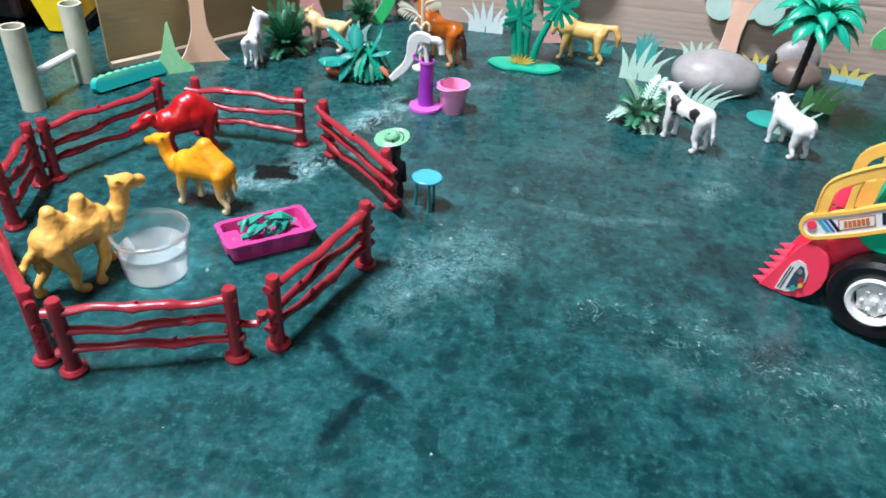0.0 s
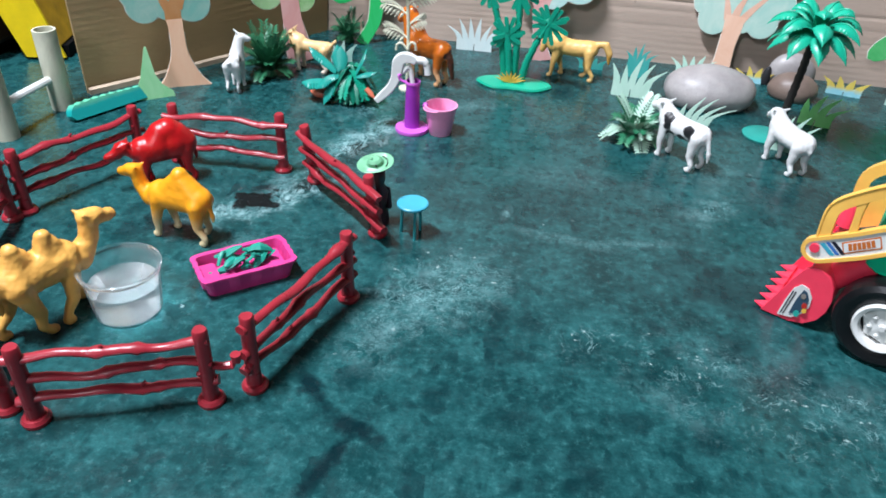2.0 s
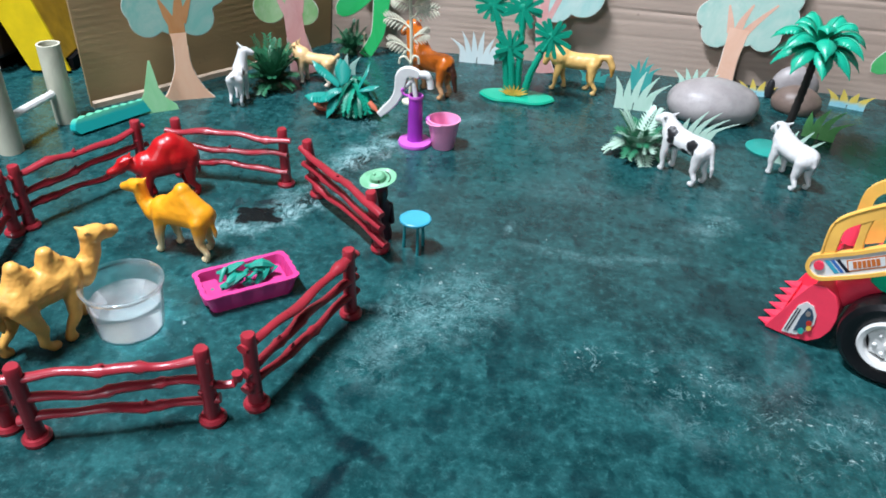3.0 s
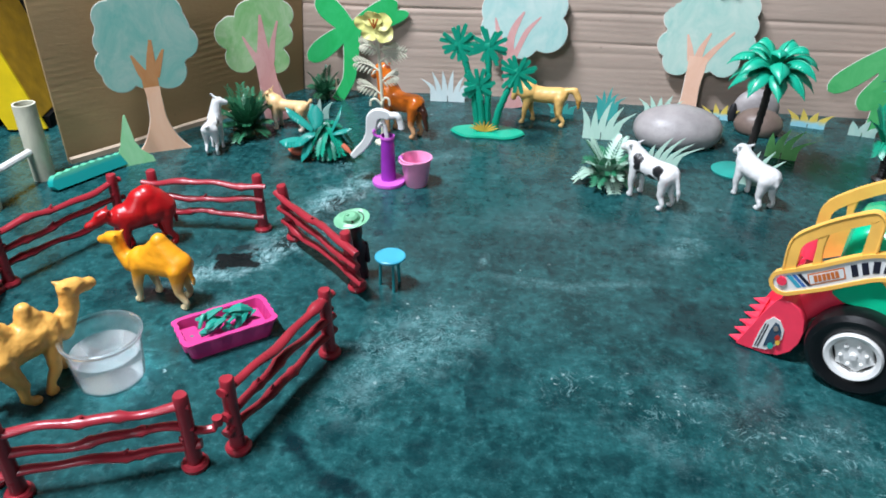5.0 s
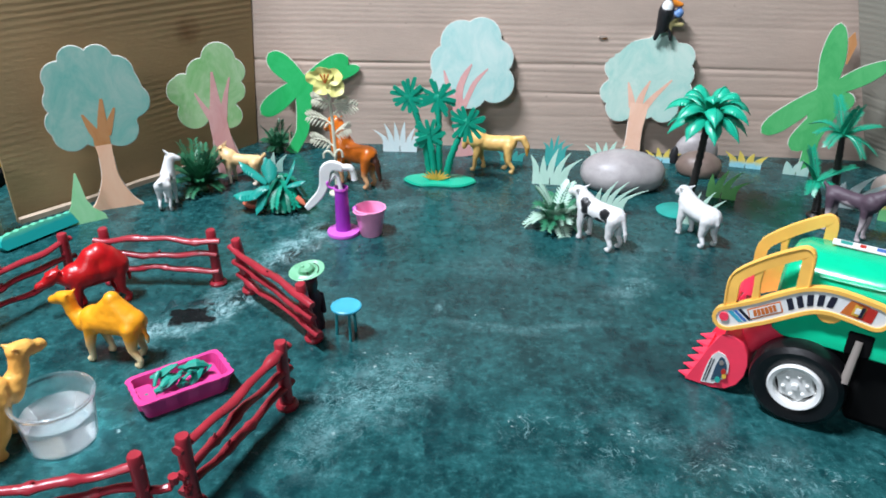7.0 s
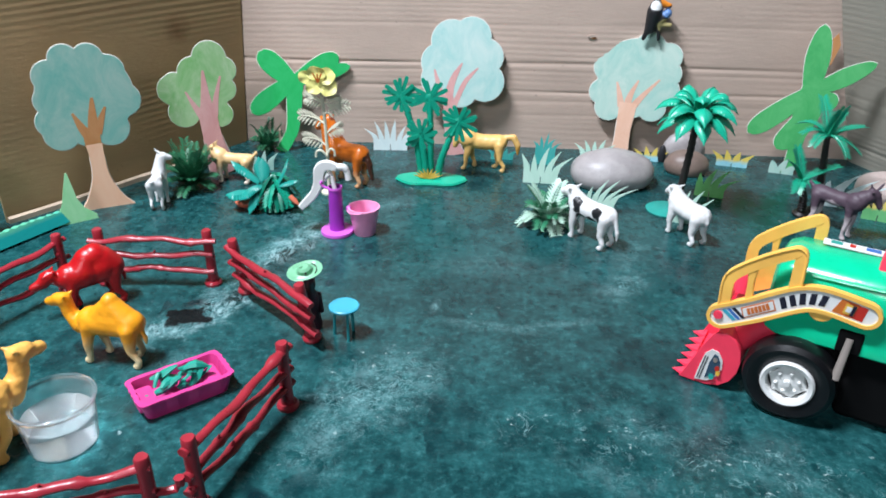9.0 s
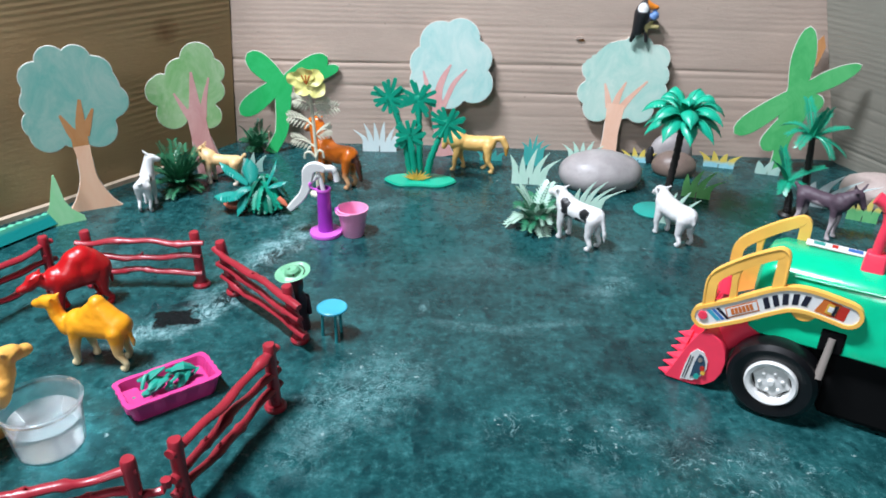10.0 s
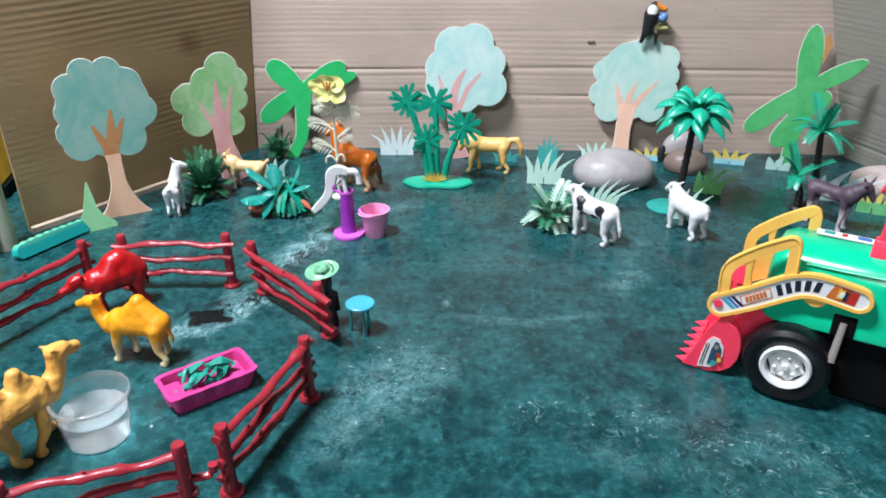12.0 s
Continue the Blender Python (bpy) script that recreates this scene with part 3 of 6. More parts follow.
# ---- fences ----
def fence(name_m, length, seed, hook=True, proud=0.0, reach=0.0):
    """Toy rustic fence: two posts on round feet and three knotty rails, along local x."""
    rnd = random.Random(seed)
    f = thing("toy_fence", name_m, "glossy maroon plastic toy fence with three knotty rails", "toy fence", "fence panels round the pen")
    for x in (0.0, length):
        bm = bmesh.new()
        lathe(bm, [(0, 0.0035), (0.0054, 0.0035), (0.0050, 0.012), (0.0046, 0.035), (0.0047, 0.052), (0.0046, 0.0592), (0.0040, 0.0602), (0, 0.0600)], 16, (x, 0), wobble=lambda a, h: 1 + 0.06 * math.sin(3 * a + 40 * h))
        ball(bm, (x + rnd.choice((-1, 1)) * 0.004, -0.002, rnd.uniform(0.02, 0.045)), 0.0024, sub=1)
        part("post", bm, M_MAROON, f)
        bm = bmesh.new()
        lathe(bm, [(0, 0.0), (0.0084, 0.0), (0.0088, 0.0026), (0.0074, 0.0048), (0, 0.0052)], 20, (x, 0))
        part("foot", bm, M_MAROON, f)
    for z in (0.0185, 0.0345, 0.0505):
        over0, over1 = rnd.uniform(0.004, 0.010), rnd.uniform(0.004, 0.010) + reach
        pts, rad = [], []
        knots = [rnd.uniform(0.15, 0.85) for _ in range(2)]
        n = 26
        for k in range(n + 1):
            t = k / n
            x = -over0 + (length + over0 + over1) * t
            pts.append((x, -proud + 0.0005 * math.sin(9 * t + seed), z + 0.0016 * math.sin(7.5 * t + seed * 1.7 + z * 200) + 0.0008 * math.sin(19 * t + z * 300)))
            r = 0.0027 + 0.0003 * math.sin(13 * t + seed)
            r += sum(0.0011 * math.exp(-((t - kn) / 0.02) ** 2) for kn in knots)
            rad.append(r)
        bm = bmesh.new()
        tube(bm, pts, rad, 12, flat=1.28)
        kx = knots[0]
        px = -over0 + (length + over0 + over1) * kx
        tube(bm, [(px, -proud, z + 0.001), (px + 0.003, -proud - 0.0005, z + 0.005)], [0.0016, 0.0008], 6)
        part("rail", bm, M_MAROON, f)
    if hook:
        bm = bmesh.new()
        tube(bm, [(length + 0.004, 0, 0.030), (length + 0.010, 0, 0.0285), (length + 0.0155, 0, 0.029), (length + 0.0185, 0, 0.032), (length + 0.0185, 0, 0.0375)], [0.0028, 0.0026, 0.0028, 0.0030, 0.0034], 8)
        part("hook", bm, M_MAROON, f)
    return f


def span(x0, y0, x1, y1):
    d = math.hypot(x1 - x0, y1 - y0)
    return at(x0, y0, math.degrees(math.atan2(y1 - y0, x1 - x0))), d


for seed, ends in enumerate(((-0.2125, 0.320, -0.1165, 0.358), (-0.0945, 0.376, -0.0615, 0.480), (-0.142, 0.648, -0.061, 0.571),
                             (-0.285, 0.655, -0.180, 0.661), (-0.366, 0.532, -0.318, 0.640), (-0.235, 0.325, -0.335, 0.415), (-0.352, 0.455, -0.372, 0.520))):
    m_, d_ = span(*ends)
    if seed == 2:
        m_ = m_ @ pose(0, 0, 0.0015, 9, 0, 0)  # this panel leans
    fence(m_, d_, seed + 1, hook=seed in (0,), proud=0.0042 if seed in (2, 3) else 0.0, reach=0.012 if seed == 2 else 0.0)


# ---- toy animals ----
def beast(leg, bl, br, neck, head, snout, w=0.011, lr=0.0042, deep=1.0, tail=None, ears=True, horns=False, nr=0.0085, hr=0.0075, step=0.0, yaw=0.0):
    """The limbs of a four-legged toy that faces +x, standing on z = 0; the first fourteen groups are legs and trunk."""
    z = leg + br * 0.8
    V = Vector
    s = []
    for sx, x in ((1, bl / 2 - 0.004), (-1, -bl / 2 + 0.004)):
        for sy in (1, -1):
            shift = step * sy * sx
            hip = V((x, sy * w * 0.75, z - br * 0.2))
            knee = V((x + shift * 0.45 + (0.0012 if sx > 0 else 0.0022), sy * w, leg * 0.56))
            hock = V((x + shift * 0.8 - (0.0004 if sx > 0 else 0.0028), sy * w, leg * 0.26))
            foot = V((x + shift, sy * w, lr * 0.8))
            s += [(hip, lr * (1.9 if sx > 0 else 2.2), knee, lr * 1.1), (knee, lr * 1.1, hock, lr * 0.78), (hock, lr * 0.78, foot, lr * 0.82), (foot, lr * 0.95, foot + V((0.0022, 0, -lr * 0.05)), lr * 0.85)]
    s.append((V((bl / 2 - br * 0.35, 0, z + 0.0005)), br * 1.0, V((0, 0, z - br * 0.06)), br * 0.96 * deep))
    s.append((V((0, 0, z - br * 0.06)), br * 0.96 * deep, V((-bl / 2 + br * 0.35, 0, z + 0.001)), br * 0.94))
    for sy in (1, -1):
        s.append((V((-bl / 2 + br * 0.3, sy * br * 0.34, z - br * 0.05)), br * 0.70, V((-bl / 2 + br * 0.5, sy * br * 0.36, z - br * 0.4)), br * 0.5))
        s.append((V((bl / 2 - br * 0.4, sy * br * 0.34, z)), br * 0.66, V((bl / 2 - br * 0.3, sy * br * 0.36, z - br * 0.4)), br * 0.5))
    trunk = len(s)
    n0 = V((bl / 2 - br * 0.2, 0, z + br * 0.25))
    fwd, sd, up = V((math.cos(yaw), math.sin(yaw), 0)), V((-math.sin(yaw), math.cos(yaw), 0)), V((0, 0, 1))
    n1 = n0 + fwd * neck[0] + up * neck[1]
    nm = n0.lerp(n1, 0.5) + up * 0.0005
    s += [(n0, nr * 1.35, nm, nr * 1.02), (nm, nr * 1.02, n1, nr * 0.82)]
    h1 = n1 + fwd * head[0] + up * head[1]
    muz = h1 + fwd * snout[0] + up * snout[1]
    s += [(n1, hr, h1, hr * 0.92), (h1, hr * 0.86, muz, hr * 0.56), (h1 - up * hr * 0.35, hr * 0.6, muz - up * hr * 0.2, hr * 0.45)]
    if ears:
        for sy in (1, -1):
            e = n1 + sd * (sy * hr * 0.7) + up * (hr * 0.55)
            s.append((e, 0.0022, e + sd * (sy * hr * 0.8) - fwd * 0.002 + up * (hr * 0.35), 0.0012))
    if horns:
        for sy in (1, -1):
            e = n1 + sd * (sy * hr * 0.35) + up * (hr * 0.7)
            s.append((e, 0.0018, e + sd * (sy * hr * 0.3) - fwd * 0.006 + up * (hr * 1.3), 0.0010))
    if tail:
        t0 = V((-bl / 2 - br * 0.35, 0, z + br * 0.45))
        t1 = t0 + V((tail[0], 0, tail[1]))
        s += [(t0, 0.0026, t1, 0.0023), (t1, 0.0027, t0 + V((tail[0] * 1.15, 0, tail[1] * 1.5)), 0.0014)]
    return s, trunk


def camel(name, m, material, label, humps, neck_low=False, step=0.004, bl=0.044):
    one = len(humps) == 1
    z = 0.0385 if one and not neck_low else 0.0365 if one else 0.0405
    V = Vector
    segs, trunk = beast(0.0295 if one and not neck_low else 0.0265 if one else 0.0315, bl, 0.0112 if one and not neck_low else 0.0122 if one else 0.0108, (0, 0), (0, 0), (0, 0), w=0.0082, lr=0.0035, step=step)
    s = segs[:trunk]
    s.append((V((-0.013, 0, z - 0.0005)), 0.0116 if not one else 0.0126 if neck_low else 0.0116, V((0.013, 0, z - 0.0005)), 0.0120 if not one else 0.0134 if neck_low else 0.0120))
    for x in humps:
        if neck_low:
            s.append((V((x - 0.006, 0, z + 0.003)), 0.0155, V((x - 0.003, 0, z + 0.0150)), 0.0118))
            s.append((V((x + 0.008, 0, z + 0.002)), 0.0150, V((x + 0.003, 0, z + 0.0125)), 0.0120))
            s.append((V((x - 0.014, 0, z + 0.001)), 0.0135, V((x - 0.008, 0, z + 0.0100)), 0.0125))
        elif one:
            s.append((V((x - 0.013, 0, z + 0.001)), 0.0110, V((x - 0.002, 0, z + 0.0150)), 0.0082))
            s.append((V((x + 0.015, 0, z + 0.001)), 0.0108, V((x + 0.003, 0, z + 0.0150)), 0.0080))
            s.append((V((x - 0.006, 0, z + 0.003)), 0.0112, V((x + 0.007, 0, z + 0.003)), 0.0112))
            s.append((V((x - 0.005, 0, z + 0.0035)), 0.0108, V((-bl / 2 + 0.005, 0, z + 0.001)), 0.0112))
            s.append((V((x, 0, z + 0.003)), 0.0116, V((x + 0.0005, 0, z + 0.0205)), 0.0070))
        else:
            s.append((V((x - 0.002, 0, z + 0.004)), 0.0090, V((x - 0.0015, 0, z + 0.0178)), 0.0050))
            s.append((V((x + 0.004, 0, z + 0.003)), 0.0084, V((x + 0.001, 0, z + 0.0120)), 0.0060))
    x0 = bl / 2 - 0.006
    if neck_low:
        pts = [V((x0, 0, z)), V((x0 + 0.008, 0, z - 0.001)), V((x0 + 0.014, 0, z + 0.002)), V((x0 + 0.018, 0, z + 0.006))]
    else:
        pts = [V((x0, 0, z - 0.001)), V((x0 + 0.013, 0, z - 0.006)), V((x0 + 0.021, 0, z + 0.004)), V((x0 + 0.0235, 0, z + 0.0165))]
    for a, b, ra, rb in zip(pts, pts[1:], (0.0105, 0.0080, 0.0060), (0.0080, 0.0060, 0.0056)):
        s.append((a, ra, b, rb))
    h = pts[3]
    dip = -0.004 if neck_low else 0.0
    s.append((h, 0.0064, h + V((0.006, 0, dip)), 0.0054))
    s.append((h + V((0.006, 0, dip - 0.001)), 0.0050, h + V((0.015, 0, dip - 0.0035)), 0.0037))
    s.append((h + V((0.005, 0, dip - 0.003)), 0.0038, h + V((0.013, 0, dip - 0.005)), 0.0028))
    for sy in (1, -1):
        s.append((h + V((-0.003, sy * 0.004, 0.004)), 0.0018, h + V((-0.005, sy * 0.0055, 0.006)), 0.0012))
        s.append((h + V((0.004, sy * 0.0042, 0.0025)), 0.0014, h + V((0.007, sy * 0.0038, 0.002)), 0.0012))
    if not one:
        s.append((V((-bl / 2 - 0.002, 0, z + 0.002)), 0.0030, V((-bl / 2 - 0.014, 0, z - 0.010)), 0.0026))
        s.append((V((-bl / 2 - 0.014, 0, z - 0.010)), 0.0030, V((-bl / 2 - 0.020, 0, z - 0.016)), 0.0010))
    s.append((V((-bl / 2 - 0.003, 0, z + 0.003)), 0.0022, V((-bl / 2 - 0.006, 0, z - 0.012)), 0.0018))
    s.append((V((-bl / 2 - 0.006, 0, z - 0.012)), 0.0026, V((-bl / 2 - 0.006, 0, z - 0.018)), 0.0013))
    return toy(name, s, material, m, label, "toy camel", "toy animals", voxel=0.0009, soften=22 if neck_low else 24 if one else 10, wool=0.0 if neck_low else 0.0003 if one else 0.0019, curl=0.007)


M_CAMY = painted_toy("camel_yellow", (0.86, 0.345, 0.012), lower=(0.019, (0.78, 0.62, 0.36)), fade=0.10)
M_CAMB = painted_toy("camel_sand", (0.80, 0.415, 0.092), lower=(0.004, (0.64, 0.30, 0.06)))
M_CAMR = painted_toy("camel_red", (0.46, 0.007, 0.010), rough=0.32)
camel("toy_camel", at(-0.217, 0.530, 172), M_CAMY, "bright yellow plastic toy camel with one hump", (-0.003,))
camel("toy_camel", at(-0.257, 0.404, 66) @ Matrix.Scale(1.17, 4), M_CAMB, "sandy yellow plastic toy camel with two humps", (-0.009, 0.010), step=0.010, bl=0.039)
camel("toy_camel", at(-0.276, 0.614, 220) @ Matrix.Scale(1.0, 4), M_CAMR, "shiny red plastic toy camel with lowered head", (-0.003,), neck_low=True)

WHITE_C, BLACK_C = (0.74, 0.74, 0.73), (0.012, 0.012, 0.014)
M_COW = painted_toy("cow_white", WHITE_C, ((0.017, 0.009, 0.046, 0.0062, BLACK_C), (0.014, 0.011, 0.038, 0.0044, BLACK_C), (-0.011, 0.011, 0.042, 0.0068, BLACK_C), (-0.015, 0.011, 0.037, 0.0045, BLACK_C), (-0.004, 0.009, 0.030, 0.0056, BLACK_C), (0.011, 0.010, 0.030, 0.0052, BLACK_C),
                                           (0.004, -0.012, 0.040, 0.009, BLACK_C), (-0.024, -0.006, 0.042, 0.006, BLACK_C)), wobble=0.004)
toy("toy_cow", beast(0.030, 0.050, 0.0112, (0.009, 0.010), (0.005, 0.0), (0.009, -0.004), w=0.0084, lr=0.0034, tail=(-0.006, -0.019), horns=False, hr=0.0074)[0], M_COW, at(0.212, 0.784, 132), "white plastic toy cow with black patches", "toy cow", "toy animals")
M_SHEEP = painted_toy("sheep_white", WHITE_C, ((0.043, 0.004, 0.049, 0.0016, BLACK_C), (0.043, -0.004, 0.049, 0.0016, BLACK_C)))
toy("toy_sheep", beast(0.0255, 0.047, 0.0118, (0.008, 0.010), (0.004, 0.0), (0.008, -0.005), w=0.0086, lr=0.0033, tail=(-0.002, -0.008), hr=0.0070)[0], M_SHEEP, at(0.323, 0.802, 115), "plain white plastic toy sheep", "toy sheep", "toy animals")
GOAT_EARS = [(Vector((0.030 + 0.004 * k, 0.007 + 0.008 * k, 0.061)), 0.0021, Vector((0.029 + 0.007 * k, 0.004 + 0.014 * k, 0.067)), 0.0012) for k in (0, 1)]
M_DGOAT = painted_toy("goat_dark", (0.085, 0.055, 0.075), ((0.028, 0.0, 0.020, 0.012, (0.42, 0.34, 0.36)), (0.0, -0.004, 0.031, 0.011, (0.42, 0.34, 0.36)), (0.045, 0.010, 0.040, 0.0045, (0.66, 0.62, 0.56))), lower=(0.026, (0.50, 0.43, 0.44)), rough=0.55)
toy("toy_goat", beast(0.035, 0.046, 0.0088, (0.013, 0.011), (0.003, 0.0), (0.007, -0.013), w=0.0066, lr=0.0028, tail=(-0.005, 0.004), horns=False, hr=0.0058, nr=0.0082, yaw=0.55)[0] + GOAT_EARS, M_DGOAT, at(0.496, 0.832, -50) @ Matrix.Scale(1.05, 4), "dark brown plastic toy goat with pale legs", "toy goat", "toy animals")
M_WGOAT = painted_toy("goat_pied", WHITE_C, ((0.004, 0.009, 0.038, 0.0055, (0.05, 0.045, 0.04)), (0.004, -0.010, 0.040, 0.0055, (0.05, 0.045, 0.04)), (-0.012, 0.006, 0.001, 0.004, (0.02, 0.02, 0.02))))
toy("toy_goat", beast(0.028, 0.032, 0.0078, (0.005, 0.022), (0.003, 0.001), (0.008, -0.003), w=0.0062, lr=0.0027, tail=(-0.002, 0.002), ears=False, horns=True, nr=0.0070, hr=0.0054, yaw=-1.25)[0], M_WGOAT, at(-0.305, 0.840, 98), "white plastic toy goat with dark saddle patches", "toy goat", "toy animals")
M_OGOAT = painted_toy("goat_tan", (0.76, 0.50, 0.24), ((0.034, 0, 0.043, 0.007, (0.30, 0.18, 0.12)),), lower=(0.020, (0.74, 0.62, 0.50)), fade=0.08)
toy("toy_goat", beast(0.026, 0.044, 0.0078, (0.008, 0.009), (0.004, 0.0), (0.008, -0.006), w=0.0075, lr=0.0032, tail=(-0.006, 0.006), horns=True, hr=0.006)[0], M_OGOAT, at(-0.236, 0.926, 172), "tan plastic toy goat with grey horns", "toy goat", "toy animals")
HORSE_MANE = [(Vector((0.014, 0, 0.060)), 0.0034, Vector((0.0245, 0, 0.0815)), 0.0024), (Vector((-0.030, 0, 0.036)), 0.0044, Vector((-0.036, 0, 0.014)), 0.0026)]
M_HORSE = painted_toy("horse_orange", (0.66, 0.155, 0.014), ((-0.033, 0, 0.040, 0.0075, (0.05, 0.018, 0.01)), (-0.036, 0, 0.030, 0.0075, (0.05, 0.018, 0.01)), (-0.038, 0, 0.019, 0.008, (0.05, 0.018, 0.01)), (0.021, 0, 0.082, 0.0060, (0.22, 0.05, 0.018)), (0.013, 0, 0.068, 0.006, (0.22, 0.05, 0.018))), lower=(0.020, (0.60, 0.32, 0.16)), rough=0.25)
toy("toy_horse", beast(0.031, 0.046, 0.0122, (0.010, 0.029), (0.005, 0.001), (0.010, -0.010), w=0.0072, lr=0.0034, tail=(-0.007, -0.015), hr=0.0072, nr=0.0112)[0] + HORSE_MANE, M_HORSE, at(-0.0865, 0.932, 150) @ Matrix.Scale(1.08, 4), "orange brown plastic toy horse with dark tail", "toy horse", "toy animals")
FOAL_TAIL = [(Vector((-0.025, 0, 0.046)), 0.0034, Vector((-0.037, 0, 0.047)), 0.0042), (Vector((-0.037, 0, 0.047)), 0.0044, Vector((-0.0425, 0, 0.036)), 0.0042), (Vector((-0.0425, 0, 0.036)), 0.0040, Vector((-0.043, 0, 0.024)), 0.0016)]
M_FOAL = painted_toy("foal_amber", (0.84, 0.50, 0.16), ((-0.044, 0, 0.030, 0.009, (0.66, 0.32, 0.06)),), lower=(0.008, (0.62, 0.40, 0.16)))
toy("toy_horse", beast(0.030, 0.047, 0.0105, (0.011, 0.009), (0.003, -0.004), (0.004, -0.015), w=0.0075, lr=0.0032, hr=0.0068, nr=0.0098, step=0.006)[0] + FOAL_TAIL, M_FOAL, at(0.092, 0.999, 172) @ Matrix.Scale(1.06, 4), "amber plastic toy foal with curled tail", "toy horse", "toy animals")


# ---- cup, tray, table, doll ----
def cup():
    c = thing("plastic_cup", at(-0.2125, 0.429) @ Matrix.Scale(0.97, 4), "clear plastic tub half full of water", "cup")
    bm = bmesh.new()
    rb, rt, h = 0.0240, 0.0284, 0.043
    lathe(bm, [(0, 0.0), (rb - 0.002, 0.0), (rb, 0.002), (rt - 0.0006, h - 0.003), (rt - 0.0014, h - 0.003), (rb - 0.0012, 0.003), (rb - 0.004, 0.0022), (0, 0.0020)], 48)
    o = part("tub", bm, clear_plastic("clear_tub", (0.94, 0.97, 0.98), 0.08, 1.28, 0.96), c)
    o.visible_shadow = False
    bm = bmesh.new()
    lathe(bm, [(rt - 0.0014, h - 0.0029), (rt + 0.0010, h - 0.0029), (rt + 0.0014, h - 0.0005), (rt + 0.0004, h), (rt - 0.0012, h - 0.0006), (rt - 0.0014, h - 0.0029)], 48)
    o = part("rim", bm, o.data.materials[0], c, "rolled rim of the tub")
    o.visible_shadow = False
    return c


def cup_water():
    bm = bmesh.new()
    lathe(bm, [(0, 0.0026), (0.0208, 0.0026), (0.0227, 0.004), (0.0253, 0.027), (0.0247, 0.0268), (0, 0.0266)], 48)
    o = single("water", bm, clear_plastic("water", (0.93, 0.98, 0.98), 0.06, 1.28, 0.90), at(-0.2125, 0.429) @ Matrix.Scale(0.97, 4), "clear water standing in the plastic tub", "water")
    o.visible_shadow = False


cup()
cup_water()


def rounded_rect(a, b, r, n=5):
    out = []
    for sx, sy, a0 in ((1, 1, 0), (-1, 1, 90), (-1, -1, 180), (1, -1, 270)):
        for k in range(n + 1):
            an = radians(a0 + 90 * k / n)
            out.append((sx * (a - r) + r * math.cos(an), sy * (b - r) + r * math.sin(an)))
    return out


def loft(bm, loops, close_first=True, close_last=True):
    rings = [[bm.verts.new(p) for p in lp] for lp in loops]
    for a, b in zip(rings, rings[1:]):
        ring_faces(bm, a, b)
    if close_first:
        bm.faces.new(rings[0][::-1])
    if close_last:
        bm.faces.new(rings[-1])


def tray():
    m = at(-0.148, 0.489, 39) @ Matrix.Scale(0.91, 4)
    t = thing("feeding_tray", m, "magenta plastic feeding trough holding green fodder", "tray")
    bm = bmesh.new()
    L, W = 0.041, 0.0225
    def dense(lp, step=0.0016):
        out = []
        for (x0, y0), (x1, y1) in zip(lp, lp[1:] + lp[:1]):
            m_ = max(1, int(math.hypot(x1 - x0, y1 - y0) / step))
            out += [(x0 + (x1 - x0) * k / m_, y0 + (y1 - y0) * k / m_) for k in range(m_)]
        return [out[int(k * len(out) / 120)] for k in range(120)]

    wav = lambda lp, z, k: [(x * (1 + k * math.sin(16 * math.atan2(y * 2, x))), y * (1 + k * math.sin(16 * math.atan2(y * 2, x))), z) for x, y in dense(lp)]
    loft(bm, [wav(rounded_rect(L * 0.86, W * 0.80, 0.006), 0.0, 0.0), wav(rounded_rect(L * 0.95, W * 0.93, 0.006), 0.015, 0.006), wav(rounded_rect(L, W, 0.006), 0.0165, 0.014), wav(rounded_rect(L, W, 0.006), 0.0185, 0.014),
              wav(rounded_rect(L * 0.90, W * 0.81, 0.005), 0.0185, 0.012), wav(rounded_rect(L * 0.83, W * 0.70, 0.005), 0.005, 0.0)])
    part("trough", bm, M_MAGENTA, t)
    for x in (-0.031, 0.024):
        bm = bmesh.new()
        loft(bm, [[(x + dx, dy, z) for dx, dy in rounded_rect(0.008, 0.012, 0.003)] for z in (0.005, 0.013)])
        part("block", bm, M_MAGENTA, t, "raised square block in the trough")
    rnd = random.Random(5)
    for k in range(18):
        x, y, a = rnd.uniform(-0.018, 0.022), rnd.uniform(-0.008, 0.008), rnd.uniform(-0.9, 0.9) + (0 if k % 3 else 1.4)
        ln = rnd.uniform(0.016, 0.030)
        bm = bmesh.new()
        pts = [(x + math.cos(a) * ln * (u - 0.5), y + math.sin(a) * ln * 0.55 * (u - 0.5), 0.014 + 0.005 * math.sin(3 * u + k) + 0.0006 * k) for u in (0, 0.25, 0.5, 0.75, 1)]
        tube(bm, pts, [0.0010, 0.0024, 0.0032, 0.0022, 0.0008] if k % 2 else [0.0009, 0.0011, 0.0012, 0.0011, 0.0008], 6, flat=1.7)
        fo = part("fodder_leaf", bm, M_FODDER, None)
        fo.matrix_world = m
        tagged(fo, "blue-green plastic fodder leaf lying in the trough", "fodder leaf", "fodder leaves in the trough")


M_FODDER = plastic("fodder_green", (0.01, 0.27, 0.20), 0.4)
tray()


